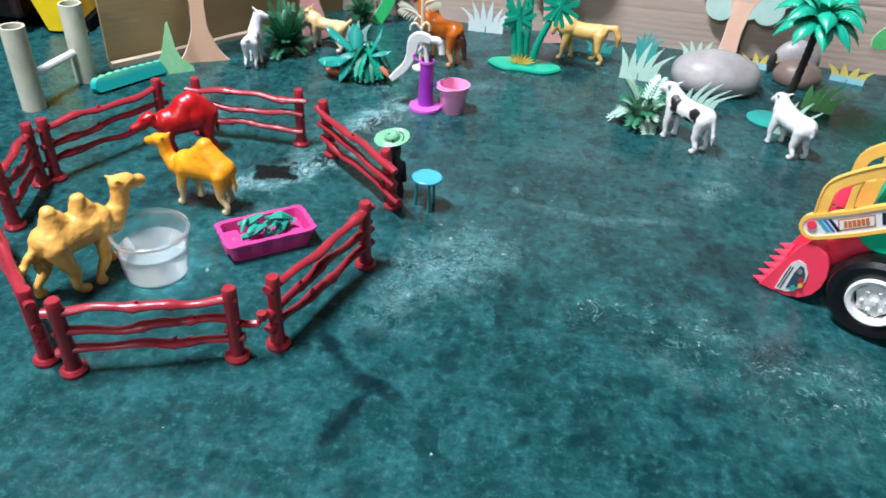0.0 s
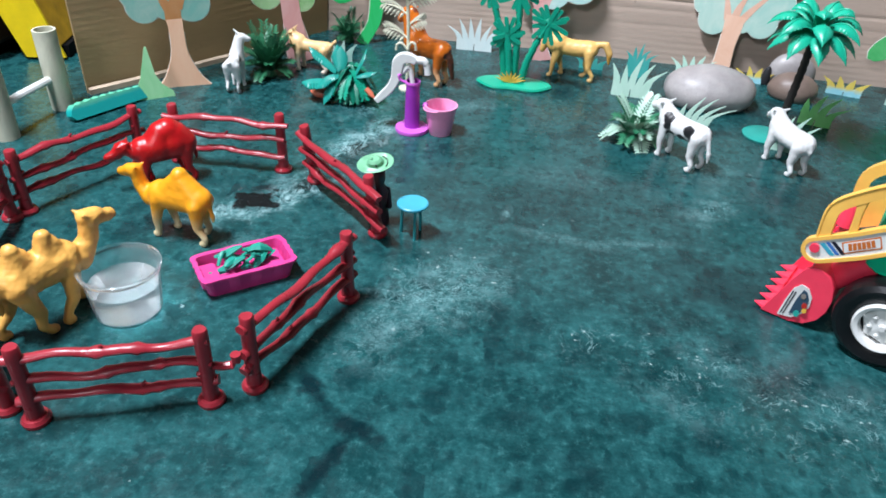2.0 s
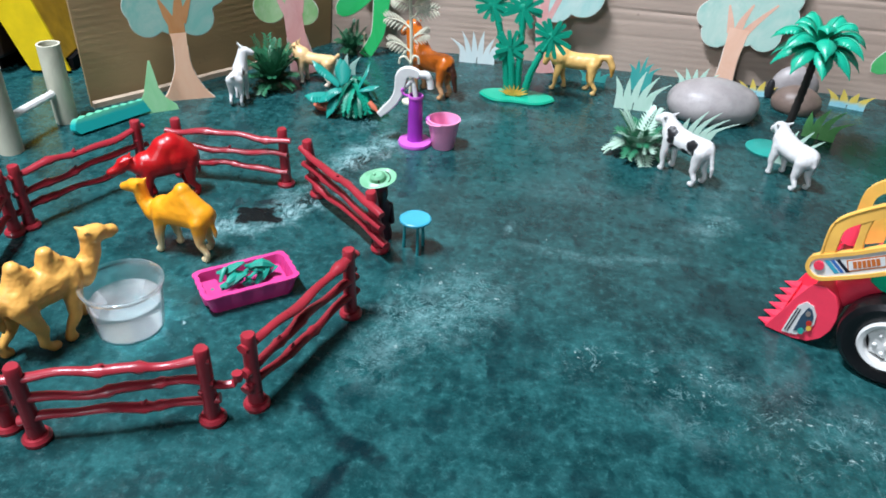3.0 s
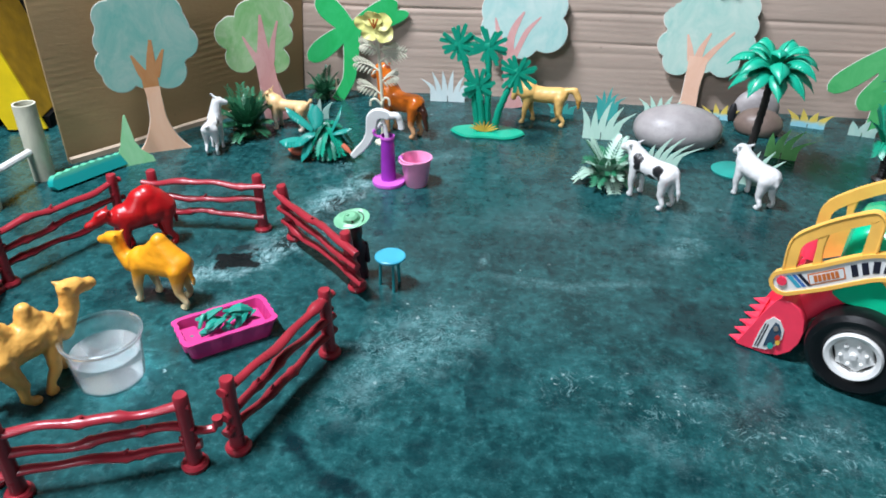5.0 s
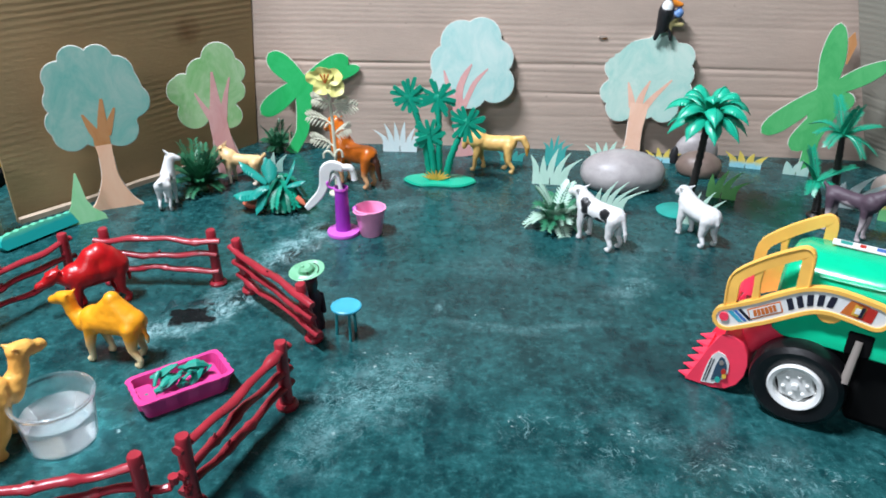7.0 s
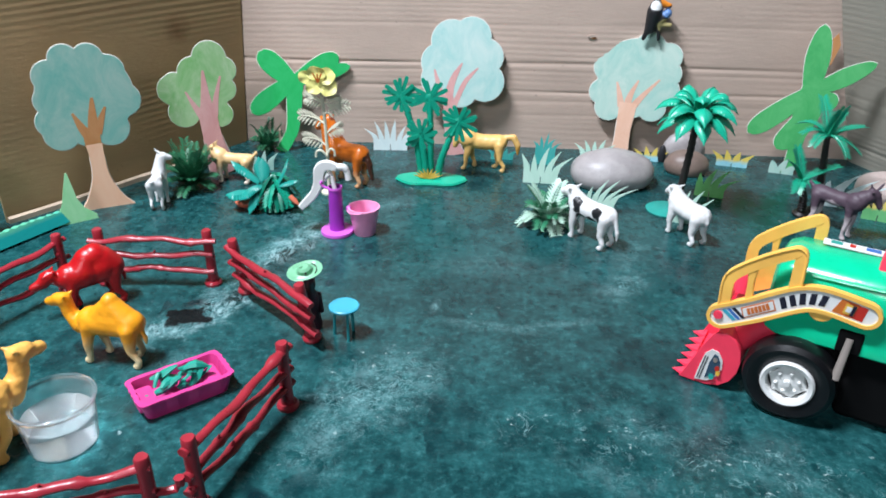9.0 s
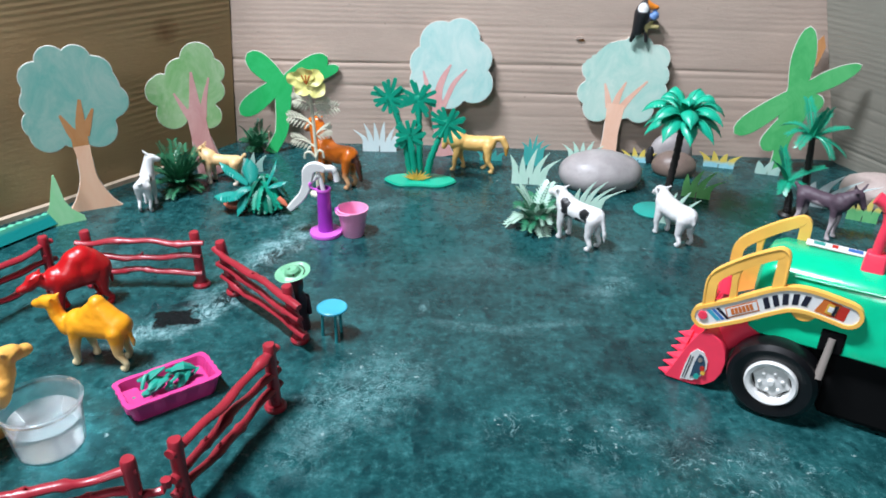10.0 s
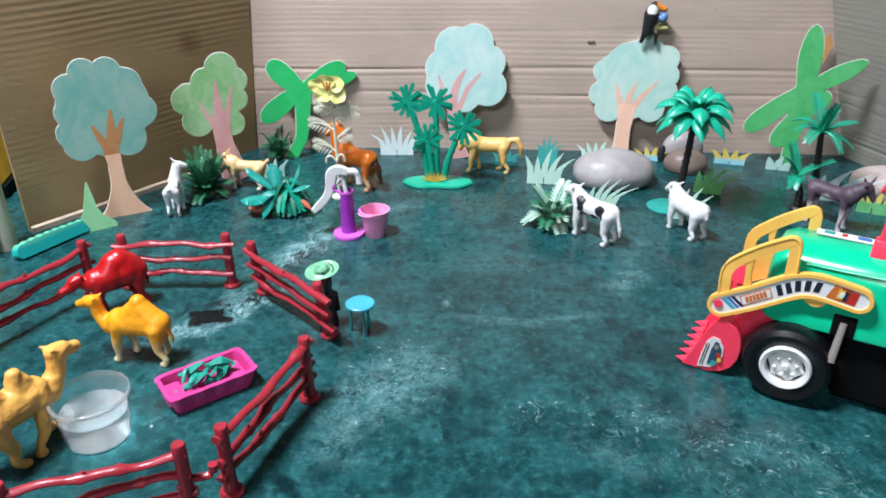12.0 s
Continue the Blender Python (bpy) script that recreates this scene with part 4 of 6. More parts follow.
def stool():
    s = thing("toy_stool", at(-0.033, 0.580), "small turquoise plastic toy stool with thin legs", "stool")
    bm = bmesh.new()
    lathe(bm, [(0, 0.029), (0.0128, 0.029), (0.0136, 0.0298), (0.0136, 0.0312), (0.0126, 0.032), (0, 0.0318)], 32)
    part("seat", bm, M_CYAN, s)
    for a in (-65, 55, 175):
        c, n = math.cos(radians(a)), math.sin(radians(a))
        bm = bmesh.new()
        tube(bm, [(0.009 * c, 0.009 * n, 0.0295), (0.010 * c, 0.010 * n, 0.0)], [0.0012, 0.0015], 8)
        part("leg", bm, M_CYANLEG, s)


stool()
M_DOLL = painted_toy("doll_paint", (0.075, 0.010, 0.026), ((0, 0, 0.044, 0.009, (0.03, 0.015, 0.012)),))
bm = bmesh.new()
lathe(bm, [(0, 0), (0.011, 0), (0.0115, 0.004), (0.009, 0.02), (0.0105, 0.034), (0.0055, 0.040), (0.007, 0.046), (0.0065, 0.053), (0, 0.058)], 24)
for sx in (-1, 1):
    capsule(bm, (sx * 0.009, 0, 0.033), 0.0036, (sx * 0.0110, -0.003, 0.018), 0.003)
single("toy_doll", bm, M_DOLL, at(-0.0655, 0.592, 20) @ Matrix.Diagonal((0.80, 0.80, 0.97, 1)), "dark maroon plastic toy doll standing behind the fence", "toy doll", smooth=60)


def hat():
    h = thing("toy_hat", pose(-0.0672, 0.588, 0.0585, 16, -10, 20) @ Matrix.Scale(0.63, 4), "pale green plastic sun hat on the doll's head", "hat")
    bm = bmesh.new()
    prof = [(0.0, 0.0035), (0.008, 0.0028), (0.0165, 0.0002), (0.0205, 0.0026), (0.0216, 0.0048), (0.0205, 0.0050), (0.0160, 0.0030), (0.0105, 0.0042), (0.0094, 0.0098), (0.0060, 0.0122), (0.0, 0.0118)]
    lathe(bm, prof, 40, wobble=lambda a, z: 1 + (0.16 * math.cos(2 * a) if z < 0.0055 else 0.05 * math.cos(2 * a)))
    part("crown", bm, M_HAT, h)
    bm = bmesh.new()
    box(bm, -0.0012, 0.0014, -0.0098, -0.0088, 0.0055, 0.0095)
    part("slot", bm, M_TRUNK, h, "dark slot in the crown", 0, 0.0003)
    bm = bmesh.new()
    tube(bm, [(0.0165 * math.cos(a), 0.0145 * math.sin(a), 0.0040) for a in [-0.7 + 1.5 * k / 10 for k in range(11)]], 0.0007, 6)
    part("brim_slit", bm, M_TRUNK, h, "dark slit along the brim", 0)
    bm = bmesh.new()
    ball(bm, (-0.004, 0.001, 0.0125), 0.0022, (1.2, 1, 0.8), 2)
    part("knob", bm, M_HAT, h)
    return h


M_HAT = plastic("hat_green", (0.16, 0.42, 0.24), 0.35)
hat()


# ---- hand pump and bucket ----
def pump():
    p = thing("toy_hand_pump", at(-0.077, 0.786), "purple toy hand pump with white handle and spout", "hand pump")
    bm = bmesh.new()
    lathe(bm, [(0, 0), (0.0182, 0), (0.0188, 0.002), (0.0182, 0.0042), (0.009, 0.005), (0, 0.005)], 36)
    part("base", bm, M_LILAC, p, "lilac round foot plate")
    bm = bmesh.new()
    lathe(bm, [(0.0088, 0.0045), (0.0085, 0.008), (0.0075, 0.050), (0.0078, 0.056), (0.0066, 0.056), (0.0064, 0.046), (0, 0.046)], 28)
    part("barrel", bm, M_PURPLE, p)
    bm = bmesh.new()
    lathe(bm, [(0.0066, 0.0535), (0.0082, 0.0540), (0.0085, 0.0560), (0.0079, 0.0574), (0.0066, 0.0566)], 28)
    tube(bm, glide([(-0.0075, -0.002, 0.0555), (-0.0125, -0.003, 0.0575), (-0.0150, -0.003, 0.0615), (-0.0130, -0.003, 0.0640)]), 0.0015, 8)
    part("collar", bm, M_LILAC, p)
    bm = bmesh.new()
    tube(bm, [(0.001, 0, 0.047), (-0.003, 0.001, 0.068), (-0.006, 0.001, 0.074)], [0.0026, 0.0026, 0.003], 8)
    part("piston_rod", bm, M_WHITE, p)
    bm = bmesh.new()
    hp = [(0.004, 0.0, 0.0790), (-0.003, 0.0, 0.0815), (-0.010, 0.0, 0.0815), (-0.0155, 0.0, 0.0770), (-0.0172, 0.0, 0.0680), (-0.0190, 0.0, 0.0580), (-0.0245, 0.0, 0.0470), (-0.0325, 0, 0.0380), (-0.0410, 0, 0.0295)]
    limb(bm, [(q[0], q[2]) for q in hp], [0.0040, 0.0052, 0.0060, 0.0066, 0.0062, 0.0054, 0.0048, 0.0046, 0.0034], -0.0030, 0.0030, 4)
    part("handle", bm, M_WHITE, p, "", 30, 0.0014)
    bm = bmesh.new()
    tube(bm, glide([(0.004, 0, 0.080), (0.011, 0, 0.080), (0.0145, 0, 0.074), (0.016, 0, 0.066)]), glide([0.0042, 0.0040, 0.0036, 0.0038]), 12)
    part("spout", bm, M_WHITE, p)
    bm = bmesh.new()
    tube(bm, [(-0.006, 0, 0.072), (-0.010, 0, 0.066), (-0.014, 0, 0.060), (-0.013, 0, 0.056)], [0.003, 0.0022, 0.002, 0.0018], 8)
    part("link", bm, M_WHITE, p)


def bucket():
    b = thing("toy_bucket", at(-0.0455, 0.787), "pink plastic toy bucket beside the pump", "bucket")
    bm = bmesh.new()
    lathe(bm, [(0, 0), (0.0118, 0), (0.0125, 0.001), (0.0172, 0.031), (0.0182, 0.0315), (0.0182, 0.0332), (0.0165, 0.0334), (0.0112, 0.003), (0, 0.0025)], 36)
    part("pail", bm, M_PINK, b)
    bm = bmesh.new()
    tube(bm, [(0.0185 * math.cos(a), 0.0185 * math.sin(a), 0.032 - 0.003 * math.sin((a - 1.6) / 3.1 * 3.14)) for a in [1.6 + 3.1 * k / 16 for k in range(17)]], 0.0011, 6)
    part("handle", bm, M_PINK, b)
    bm = bmesh.new()
    ball(bm, (-0.017, -0.002, 0.031), 0.0032, (1, 0.7, 1.2), 2)
    part("lug", bm, M_LILAC, b, "lilac handle lug")


pump()
bucket()


# ---- card cut-outs ----
def lobed(lobes, grow=0.0, n=168):
    """The outline round a cluster of discs (x, z, radius), seen from the middle of the last one."""
    cx, cz, _ = lobes[-1]
    out = []
    for k in range(n):
        u = Vector((math.cos(2 * math.pi * k / n), math.sin(2 * math.pi * k / n)))
        reach = 0.0
        for x, z, r in lobes:
            d = Vector((x - cx, z - cz))
            b = d.dot(u)
            q = b * b - d.length_squared + (r + grow) ** 2
            if q >= 0:
                reach = max(reach, b + math.sqrt(q))
        out.append((cx + u.x * reach, cz + u.y * reach))
    return out


def card_tree(m, lobes, crown_mat, trunk_pts, trunk_w, limbs, trunk_mat, limb_mat, label, tilt=-1):
    """A tree cut from thick card: a coloured face on a pale backing that shows as a thin rim, with coloured limbs."""
    t = thing("card_tree", m @ pose(0, 0, 0, tilt, 0, 0), label, "cut-out tree", "card trees")
    bm = bmesh.new()
    slab(bm, lobed(lobes), 0.0, 0.0005)
    crown = part("crown", bm, crown_mat, t, "", 0)
    bm = bmesh.new()
    slab(bm, lobed(lobes, 0.0008), 0.0006, 0.0028)
    part("backing", bm, M_CUT, crown, "pale uncoloured card rim", 0)
    bm = bmesh.new()
    limb(bm, trunk_pts, trunk_w, -0.0004, 0.0022, 5)
    trunk = part("trunk", bm, trunk_mat, t, "", 0)
    bm = bmesh.new()
    limb(bm, trunk_pts[:-1], [w + 0.0008 for w in trunk_w[:-1]], 0.0023, 0.0030, 5)
    part("backing", bm, M_CUT, trunk, "pale uncoloured card rim", 0)
    for k, (pts, w) in enumerate(limbs):
        bm = bmesh.new()
        limb(bm, pts, w, -0.00034 + 0.00004 * k, 0.0, 5)
        part("branch", bm, limb_mat, t, "coloured branch drawn on the crown", 0)
    bm = bmesh.new()
    box(bm, trunk_pts[0][0] - 0.006, trunk_pts[0][0] - 0.0045, 0.0031, 0.018, 0.0, 0.03)
    part("prop", bm, M_EDGE, t, "card prop behind the foot", 0)
    return t


card_tree(at(-0.368, 0.831, 30) @ Matrix.Scale(0.985, 4),
          [(-0.012, 0.183, 0.016), (0.013, 0.182, 0.016), (0.031, 0.166, 0.018), (0.041, 0.131, 0.020), (0.022, 0.099, 0.021), (-0.004, 0.099, 0.018), (-0.031, 0.098, 0.019), (-0.037, 0.113, 0.018), (-0.035, 0.138, 0.017), (-0.030, 0.165, 0.018), (0.003, 0.141, 0.0515)], P_BLUEGREEN,
          [(0.001, 0.0), (0.001, 0.014), (0.001, 0.040), (0.001, 0.066), (0.0005, 0.082)], [0.0315, 0.0200, 0.0098, 0.0082, 0.0092],
          [([(0.0, 0.079), (0.0, 0.090), (0.0012, 0.102)], [0.0090, 0.0090, 0.0085]), ([(0.003, 0.096), (0.005, 0.114), (0.0083, 0.137)], [0.0062, 0.0048, 0.0016]), ([(-0.003, 0.092), (-0.0085, 0.103), (-0.0155, 0.121)], [0.0056, 0.0046, 0.0012]), ([(0.0065, 0.094), (0.0115, 0.106), (0.0205, 0.125)], [0.0050, 0.0042, 0.0012])],
          P_TAN, P_BROWN, "blue-green hand-coloured card tree standing against the cardboard")
card_tree(at(-0.262, 0.952, 20) @ Matrix.Scale(0.925, 4),
          [(0.0, 0.169, 0.022), (0.016, 0.151, 0.018), (0.014, 0.124, 0.017), (0.005, 0.089, 0.018), (-0.042, 0.095, 0.021), (-0.052, 0.127, 0.021), (-0.050, 0.137, 0.014), (-0.022, 0.149, 0.022), (-0.014, 0.124, 0.036)], P_LEAFGREEN,
          [(0.004, 0.0), (-0.002, 0.018), (-0.0085, 0.055), (-0.0115, 0.090)], [0.025, 0.0180, 0.0132, 0.0125],
          [([(-0.012, 0.088), (-0.0115, 0.108), (-0.0108, 0.152)], [0.0122, 0.0075, 0.0016]), ([(-0.018, 0.086), (-0.028, 0.104), (-0.037, 0.124)], [0.0060, 0.0034, 0.0012]), ([(-0.003, 0.088), (0.003, 0.115), (0.0117, 0.143)], [0.0055, 0.0034, 0.0012])],
          P_ROSE, P_ROSE, "leaf-green card tree with rosy trunk against the cardboard")
card_tree(at(0.041, 1.052, 2),
          [(0.001, 0.161, 0.029), (0.029, 0.167, 0.027), (0.049, 0.140, 0.025), (0.049, 0.105, 0.027), (0.014, 0.093, 0.024), (-0.016, 0.132, 0.026), (-0.016, 0.108, 0.026), (0.016, 0.128, 0.041)], P_PALETEAL,
          [(0.008, 0.0), (0.0055, 0.014), (0.002, 0.030), (-0.002, 0.062), (-0.002, 0.084)], [0.0150, 0.0105, 0.0074, 0.0078, 0.0066],
          [([(-0.003, 0.080), (0.000, 0.098), (0.006, 0.114), (0.016, 0.131)], [0.0068, 0.0052, 0.0042, 0.0012]), ([(-0.006, 0.072), (-0.0145, 0.090), (-0.0190, 0.106), (-0.0232, 0.122)], [0.0044, 0.0040, 0.0032, 0.0010]), ([(0.002, 0.064), (0.010, 0.082), (0.0215, 0.106), (0.039, 0.125)], [0.0046, 0.0038, 0.0034, 0.0010])],
          P_ROSE, P_ROSE, "pale teal card tree with rosy branches against the cardboard", tilt=-12)
card_tree(at(0.303, 1.062, -10),
          [(-0.049, 0.093, 0.017), (-0.044, 0.128, 0.019), (-0.021, 0.145, 0.020), (0.011, 0.157, 0.021), (0.037, 0.146, 0.019), (0.040, 0.123, 0.018), (0.039, 0.100, 0.019), (0.024, 0.075, 0.019), (-0.003, 0.081, 0.022), (-0.036, 0.073, 0.020), (-0.003, 0.116, 0.0530)], P_SAGE,
          [(-0.014, 0.0), (-0.0125, 0.020), (-0.0120, 0.042), (-0.0105, 0.062), (-0.0095, 0.080)], [0.0140, 0.0110, 0.0104, 0.0116, 0.0128],
          [([(-0.019, 0.074), (-0.0230, 0.090), (-0.0285, 0.108)], [0.0050, 0.0038, 0.0012]), ([(-0.011, 0.076), (-0.0075, 0.092), (0.0010, 0.112)], [0.0056, 0.0040, 0.0012]), ([(-0.002, 0.075), (0.010, 0.092), (0.030, 0.115)], [0.0052, 0.0036, 0.0012])],
          P_FAWN, P_BRANCH, "pale sage card tree with tan trunk against the cardboard", tilt=-9)


def petal(x0, z0, x1, z1, w, tip=0.72, grow=0.0, n=22):
    """A paddle leaf outline between two points: narrow at its root, broadest near the tip's start, rounded or drawn out at the end."""
    d = Vector((x1 - x0, z1 - z0))
    ln = d.length
    d.normalize()
    nrm = Vector((-d.y, d.x))
    fwd, back = [], []
    for k in range(n + 1):
        t = k / n
        swell = 0.52 + 0.48 * math.sin(math.pi / 2 * min(1.0, t / 0.62))
        close = math.sqrt(max(0.0, 1 - max(0.0, (t - tip) / (1 - tip)) ** 2))
        ww = (w + grow) * swell * close
        p = Vector((x0, z0)) + d * ((ln + grow) * t)
        fwd.append(tuple(p + nrm * ww))
        back.append(tuple(p - nrm * ww))
    return fwd + back[::-1][1:]


def card_palm(m, trunk, tw, leaves, material, label, tilt=-4):
    """A palm cut from thick card, its leaves with a thin pale rim of bare card."""
    t = thing("card_palm", m @ pose(0, 0, 0, tilt, 0, 0), label, "cut-out palm", "card palms")
    bm = bmesh.new()
    limb(bm, trunk, tw, 0, 0.0012, 5)
    tr = part("trunk", bm, material, t, "", 0)
    bm = bmesh.new()
    limb(bm, trunk, [w + 0.0008 for w in tw], 0.0013, 0.0024, 5)
    part("backing", bm, M_CUT, tr, "pale bare card rim", 0)
    for k, (x0, z0, x1, z1, w, tip) in enumerate(leaves):
        bm = bmesh.new()
        slab(bm, petal(x0, z0, x1, z1, w, tip), -0.00004 * (k + 1), 0.0011)
        leaf = part("leaf", bm, material, t, "", 0)
        bm = bmesh.new()
        slab(bm, petal(x0, z0, x1, z1, w, tip, 0.0008), 0.00125 + 0.0001 * k, 0.0026 + 0.0001 * k)
        part("backing", bm, M_CUT, leaf, "pale bare card rim", 0)
    bm = bmesh.new()
    box(bm, trunk[0][0] - 0.001, trunk[0][0] + 0.001, 0.0034, 0.018, 0.0, 0.03)
    part("prop", bm, M_EDGE, t, "card prop behind the foot", 0)
    return t


card_palm(at(-0.204, 1.045, 14), [(-0.002, 0.0), (0.010, 0.018), (0.018, 0.036), (0.0232, 0.080), (0.0230, 0.104)], [0.0082, 0.0082, 0.0090, 0.0116, 0.0150],
          [(0.026, 0.096, -0.0215, 0.1425, 0.0150, 0.66), (0.022, 0.098, 0.0895, 0.1345, 0.0140, 0.66), (0.022, 0.102, -0.0390, 0.0580, 0.0140, 0.66), (0.040, 0.102, 0.1054, 0.1195, 0.0098, 0.5)], P_BRIGHT, "bright green card palm with broad leaves", tilt=-8)
card_palm(at(0.527, 1.012, -25), [(-0.014, 0.0), (-0.010, 0.026), (-0.010, 0.056), (-0.006, 0.088), (-0.004, 0.122)], [0.0070, 0.0080, 0.0100, 0.0170, 0.0150],
          [(-0.008, 0.108, -0.0100, 0.2030, 0.0150, 0.45), (-0.006, 0.116, 0.0600, 0.1620, 0.0120, 0.35), (-0.004, 0.120, -0.0740, 0.0500, 0.0135, 0.70), (0.002, 0.100, -0.0320, 0.0330, 0.0130, 0.75), (0.000, 0.112, 0.0275, 0.1030, 0.0120, 0.6)], P_GRASS, "grass green card palm leaning in the cardboard corner")
bm = bmesh.new()
slab(bm, [(-0.008, -0.020), (0.004, -0.016), (0.010, 0.010), (0.004, 0.026), (-0.006, 0.012)], 0, 0.001)
single("brown_patch", bm, P_BROWN, pose(0.560, 1.072, 0.158, 0, 0, -12), "small brown paper scrap stuck in the cardboard corner", "paper scrap", smooth=0)


def grass_card(name, m, w, h, blades, seed, material, label, skew=0.0, foot=0.35):
    """A tuft cut from card: curved pointed blades on a common foot with a slit."""
    rnd = random.Random(seed)
    out = [(-w, 0.0)]
    x = -w
    bw = 2 * w / blades
    for k in range(blades):
        u = (k + 0.5) / blades - 0.5
        hh = h * (1 - 0.9 * abs(u) ** 1.5) * rnd.uniform(0.82, 1.0)
        lean = u * w * 1.7 + skew * hh
        root = h * foot * rnd.uniform(0.7, 1)
        tip = (x + bw * 0.5 + lean, hh)
        for t in (0.0, 0.3, 0.6, 0.85):
            out.append((x + bw * (0.5 * t ** 1.7) + lean * t ** 1.6, root + (hh - root) * t))
        out.append(tip)
        for t in (0.85, 0.6, 0.3):
            out.append((x + bw * (1 - 0.5 * t ** 1.7) + lean * t ** 1.6, root + (hh - root) * t))
        x += bw
    out += [(w, h * foot * 0.7), (w, 0.0), (0.0006, 0.0), (0.0006, h * 0.18), (-0.0006, h * 0.18), (-0.0006, 0.0)]
    bm = bmesh.new()
    slab(bm, out, 0, 0.0012)
    return single(name, bm, material, m @ pose(0, 0, 0, -5, 0, 0), label, "cut-out grass", "card grass tufts", smooth=0)


grass_card("card_grass", at(-0.047, 1.064, 2), 0.025, 0.050, 6, 1, P_SKYWHITE, "pale blue-white card grass tuft")
grass_card("card_grass", at(0.167, 0.954, -4), 0.023, 0.052, 5, 2, P_MINT, "mint green card grass tuft", skew=0.18)
grass_card("card_grass", at(0.178, 1.025, -6), 0.014, 0.050, 5, 3, P_TEAL, "dark teal card leaf clump against the cardboard", skew=0.08, foot=0.6)
grass_card("card_grass", at(0.252, 1.055, -8), 0.020, 0.032, 5, 4, P_MINT, "mint card grass tuft behind the boulder")
grass_card("card_grass", at(0.383, 0.926, -18), 0.018, 0.042, 4, 5, P_LIME, "fresh green card grass tuft", skew=0.35)
grass_card("card_grass", at(0.446, 1.040, -14), 0.021, 0.028, 4, 6, P_YELLOW, "yellow and blue card grass tuft")
grass_card("card_grass", at(0.333, 1.052, -12), 0.018, 0.024, 4, 7, P_YELLOW, "yellow card grass tuft behind the boulder")
grass_card("card_grass", at(0.508, 1.018, -16), 0.016, 0.026, 3, 8, P_SAGE, "pale green card grass tuft in the corner", skew=0.3)
grass_card("card_grass", at(0.570, 0.868, -25), 0.017, 0.040, 4, 9, P_YELGREEN, "green card grass tuft with yellow tips beside the goat")
grass_card("card_grass", at(0.330, 0.842, -14), 0.016, 0.046, 4, 10, P_MINT, "mint card grass tuft behind the toy sheep", skew=0.25)
grass_card("card_grass", at(0.232, 0.862, -6), 0.018, 0.048, 5, 11, P_MINT, "mint card grass tuft behind the toy cow", skew=0.5)
grass_card("card_grass", at(0.118, 1.040, -2), 0.016, 0.020, 4, 12, P_TEAL, "low teal card grass behind the toy foal")
bm = bmesh.new()
slab(bm, [(-0.024, 0.0), (-0.018, 0.010), (-0.010, 0.024), (-0.004, 0.044), (0.0005, 0.0595), (0.0025, 0.0600), (0.005, 0.044), (0.007, 0.028), (0.013, 0.016), (0.024, 0.006), (0.025, 0.0)], 0, 0.0014)
single("card_leaf", bm, P_SPIRE, at(-0.384, 0.786, 38) @ pose(0, 0, 0, -5, 0, 0), "pointed green card leaf standing by the tree", "cut-out leaf", smooth=0)
grass_card("card_grass", at(0.540, 0.905, -20), 0.026, 0.050, 4, 14, P_SKYWHITE, "white card blades behind the dark goat", skew=0.6)
grass_card("card_grass", at(-0.215, 0.965, 18), 0.018, 0.030, 4, 15, P_SAGE, "low blue-green card grass behind the tan goat")

# ---- plastic plants ----
def palm_trunk(bm, pts, r0, r1, rings=14):
    n = len(pts) - 1
    path, rad = [], []
    for k in range(rings * 2 + 1):
        t = k / (rings * 2) * n
        i = min(int(t), n - 1)
        path.append(Vector(pts[i]).lerp(Vector(pts[i + 1]), t - i))
        rad.append((r0 + (r1 - r0) * k / (rings * 2)) * (1.08 if k % 2 else 0.9))
    tube(bm, path, rad, 10)


def plume(bm, base, yaw, reach, rise, droop, width, n=30):
    """A thick arched leaf with a rounded back and a toothed edge; returns the line of its crest."""
    out = Vector((math.cos(yaw), math.sin(yaw), 0))
    side = Vector((-math.sin(yaw), math.cos(yaw), 0))
    rings, crest = [], []
    across = (-1.0, -0.62, 0.0, 0.62, 1.0)
    for j in range(n + 1):
        t = j / n
        c = Vector(base) + out * (reach * (t - 0.12 * t * t) / 0.88) + Vector((0, 0, rise * t - droop * t ** 2.2))
        w = width * (0.35 + 0.65 * math.sin(math.pi * min(1.0, 0.10 + 0.62 * t))) * max(0.06, 1 - max(0.0, (t - 0.66) / 0.34) ** 1.6)
        tooth = 1.10 if j % 2 else 0.86
        upper = [c + side * (w * u * (tooth if abs(u) == 1 else 1)) - Vector((0, 0, 0.62 * w * u * u)) for u in across]
        lower = [q - Vector((0, 0, 0.0012)) for q in upper[::-1]]
        rings.append(upper + lower)
        if 2 <= j <= n - 2:
            crest.append(c + Vector((0, 0, 0.0004)))
    loft(bm, rings)
    return crest


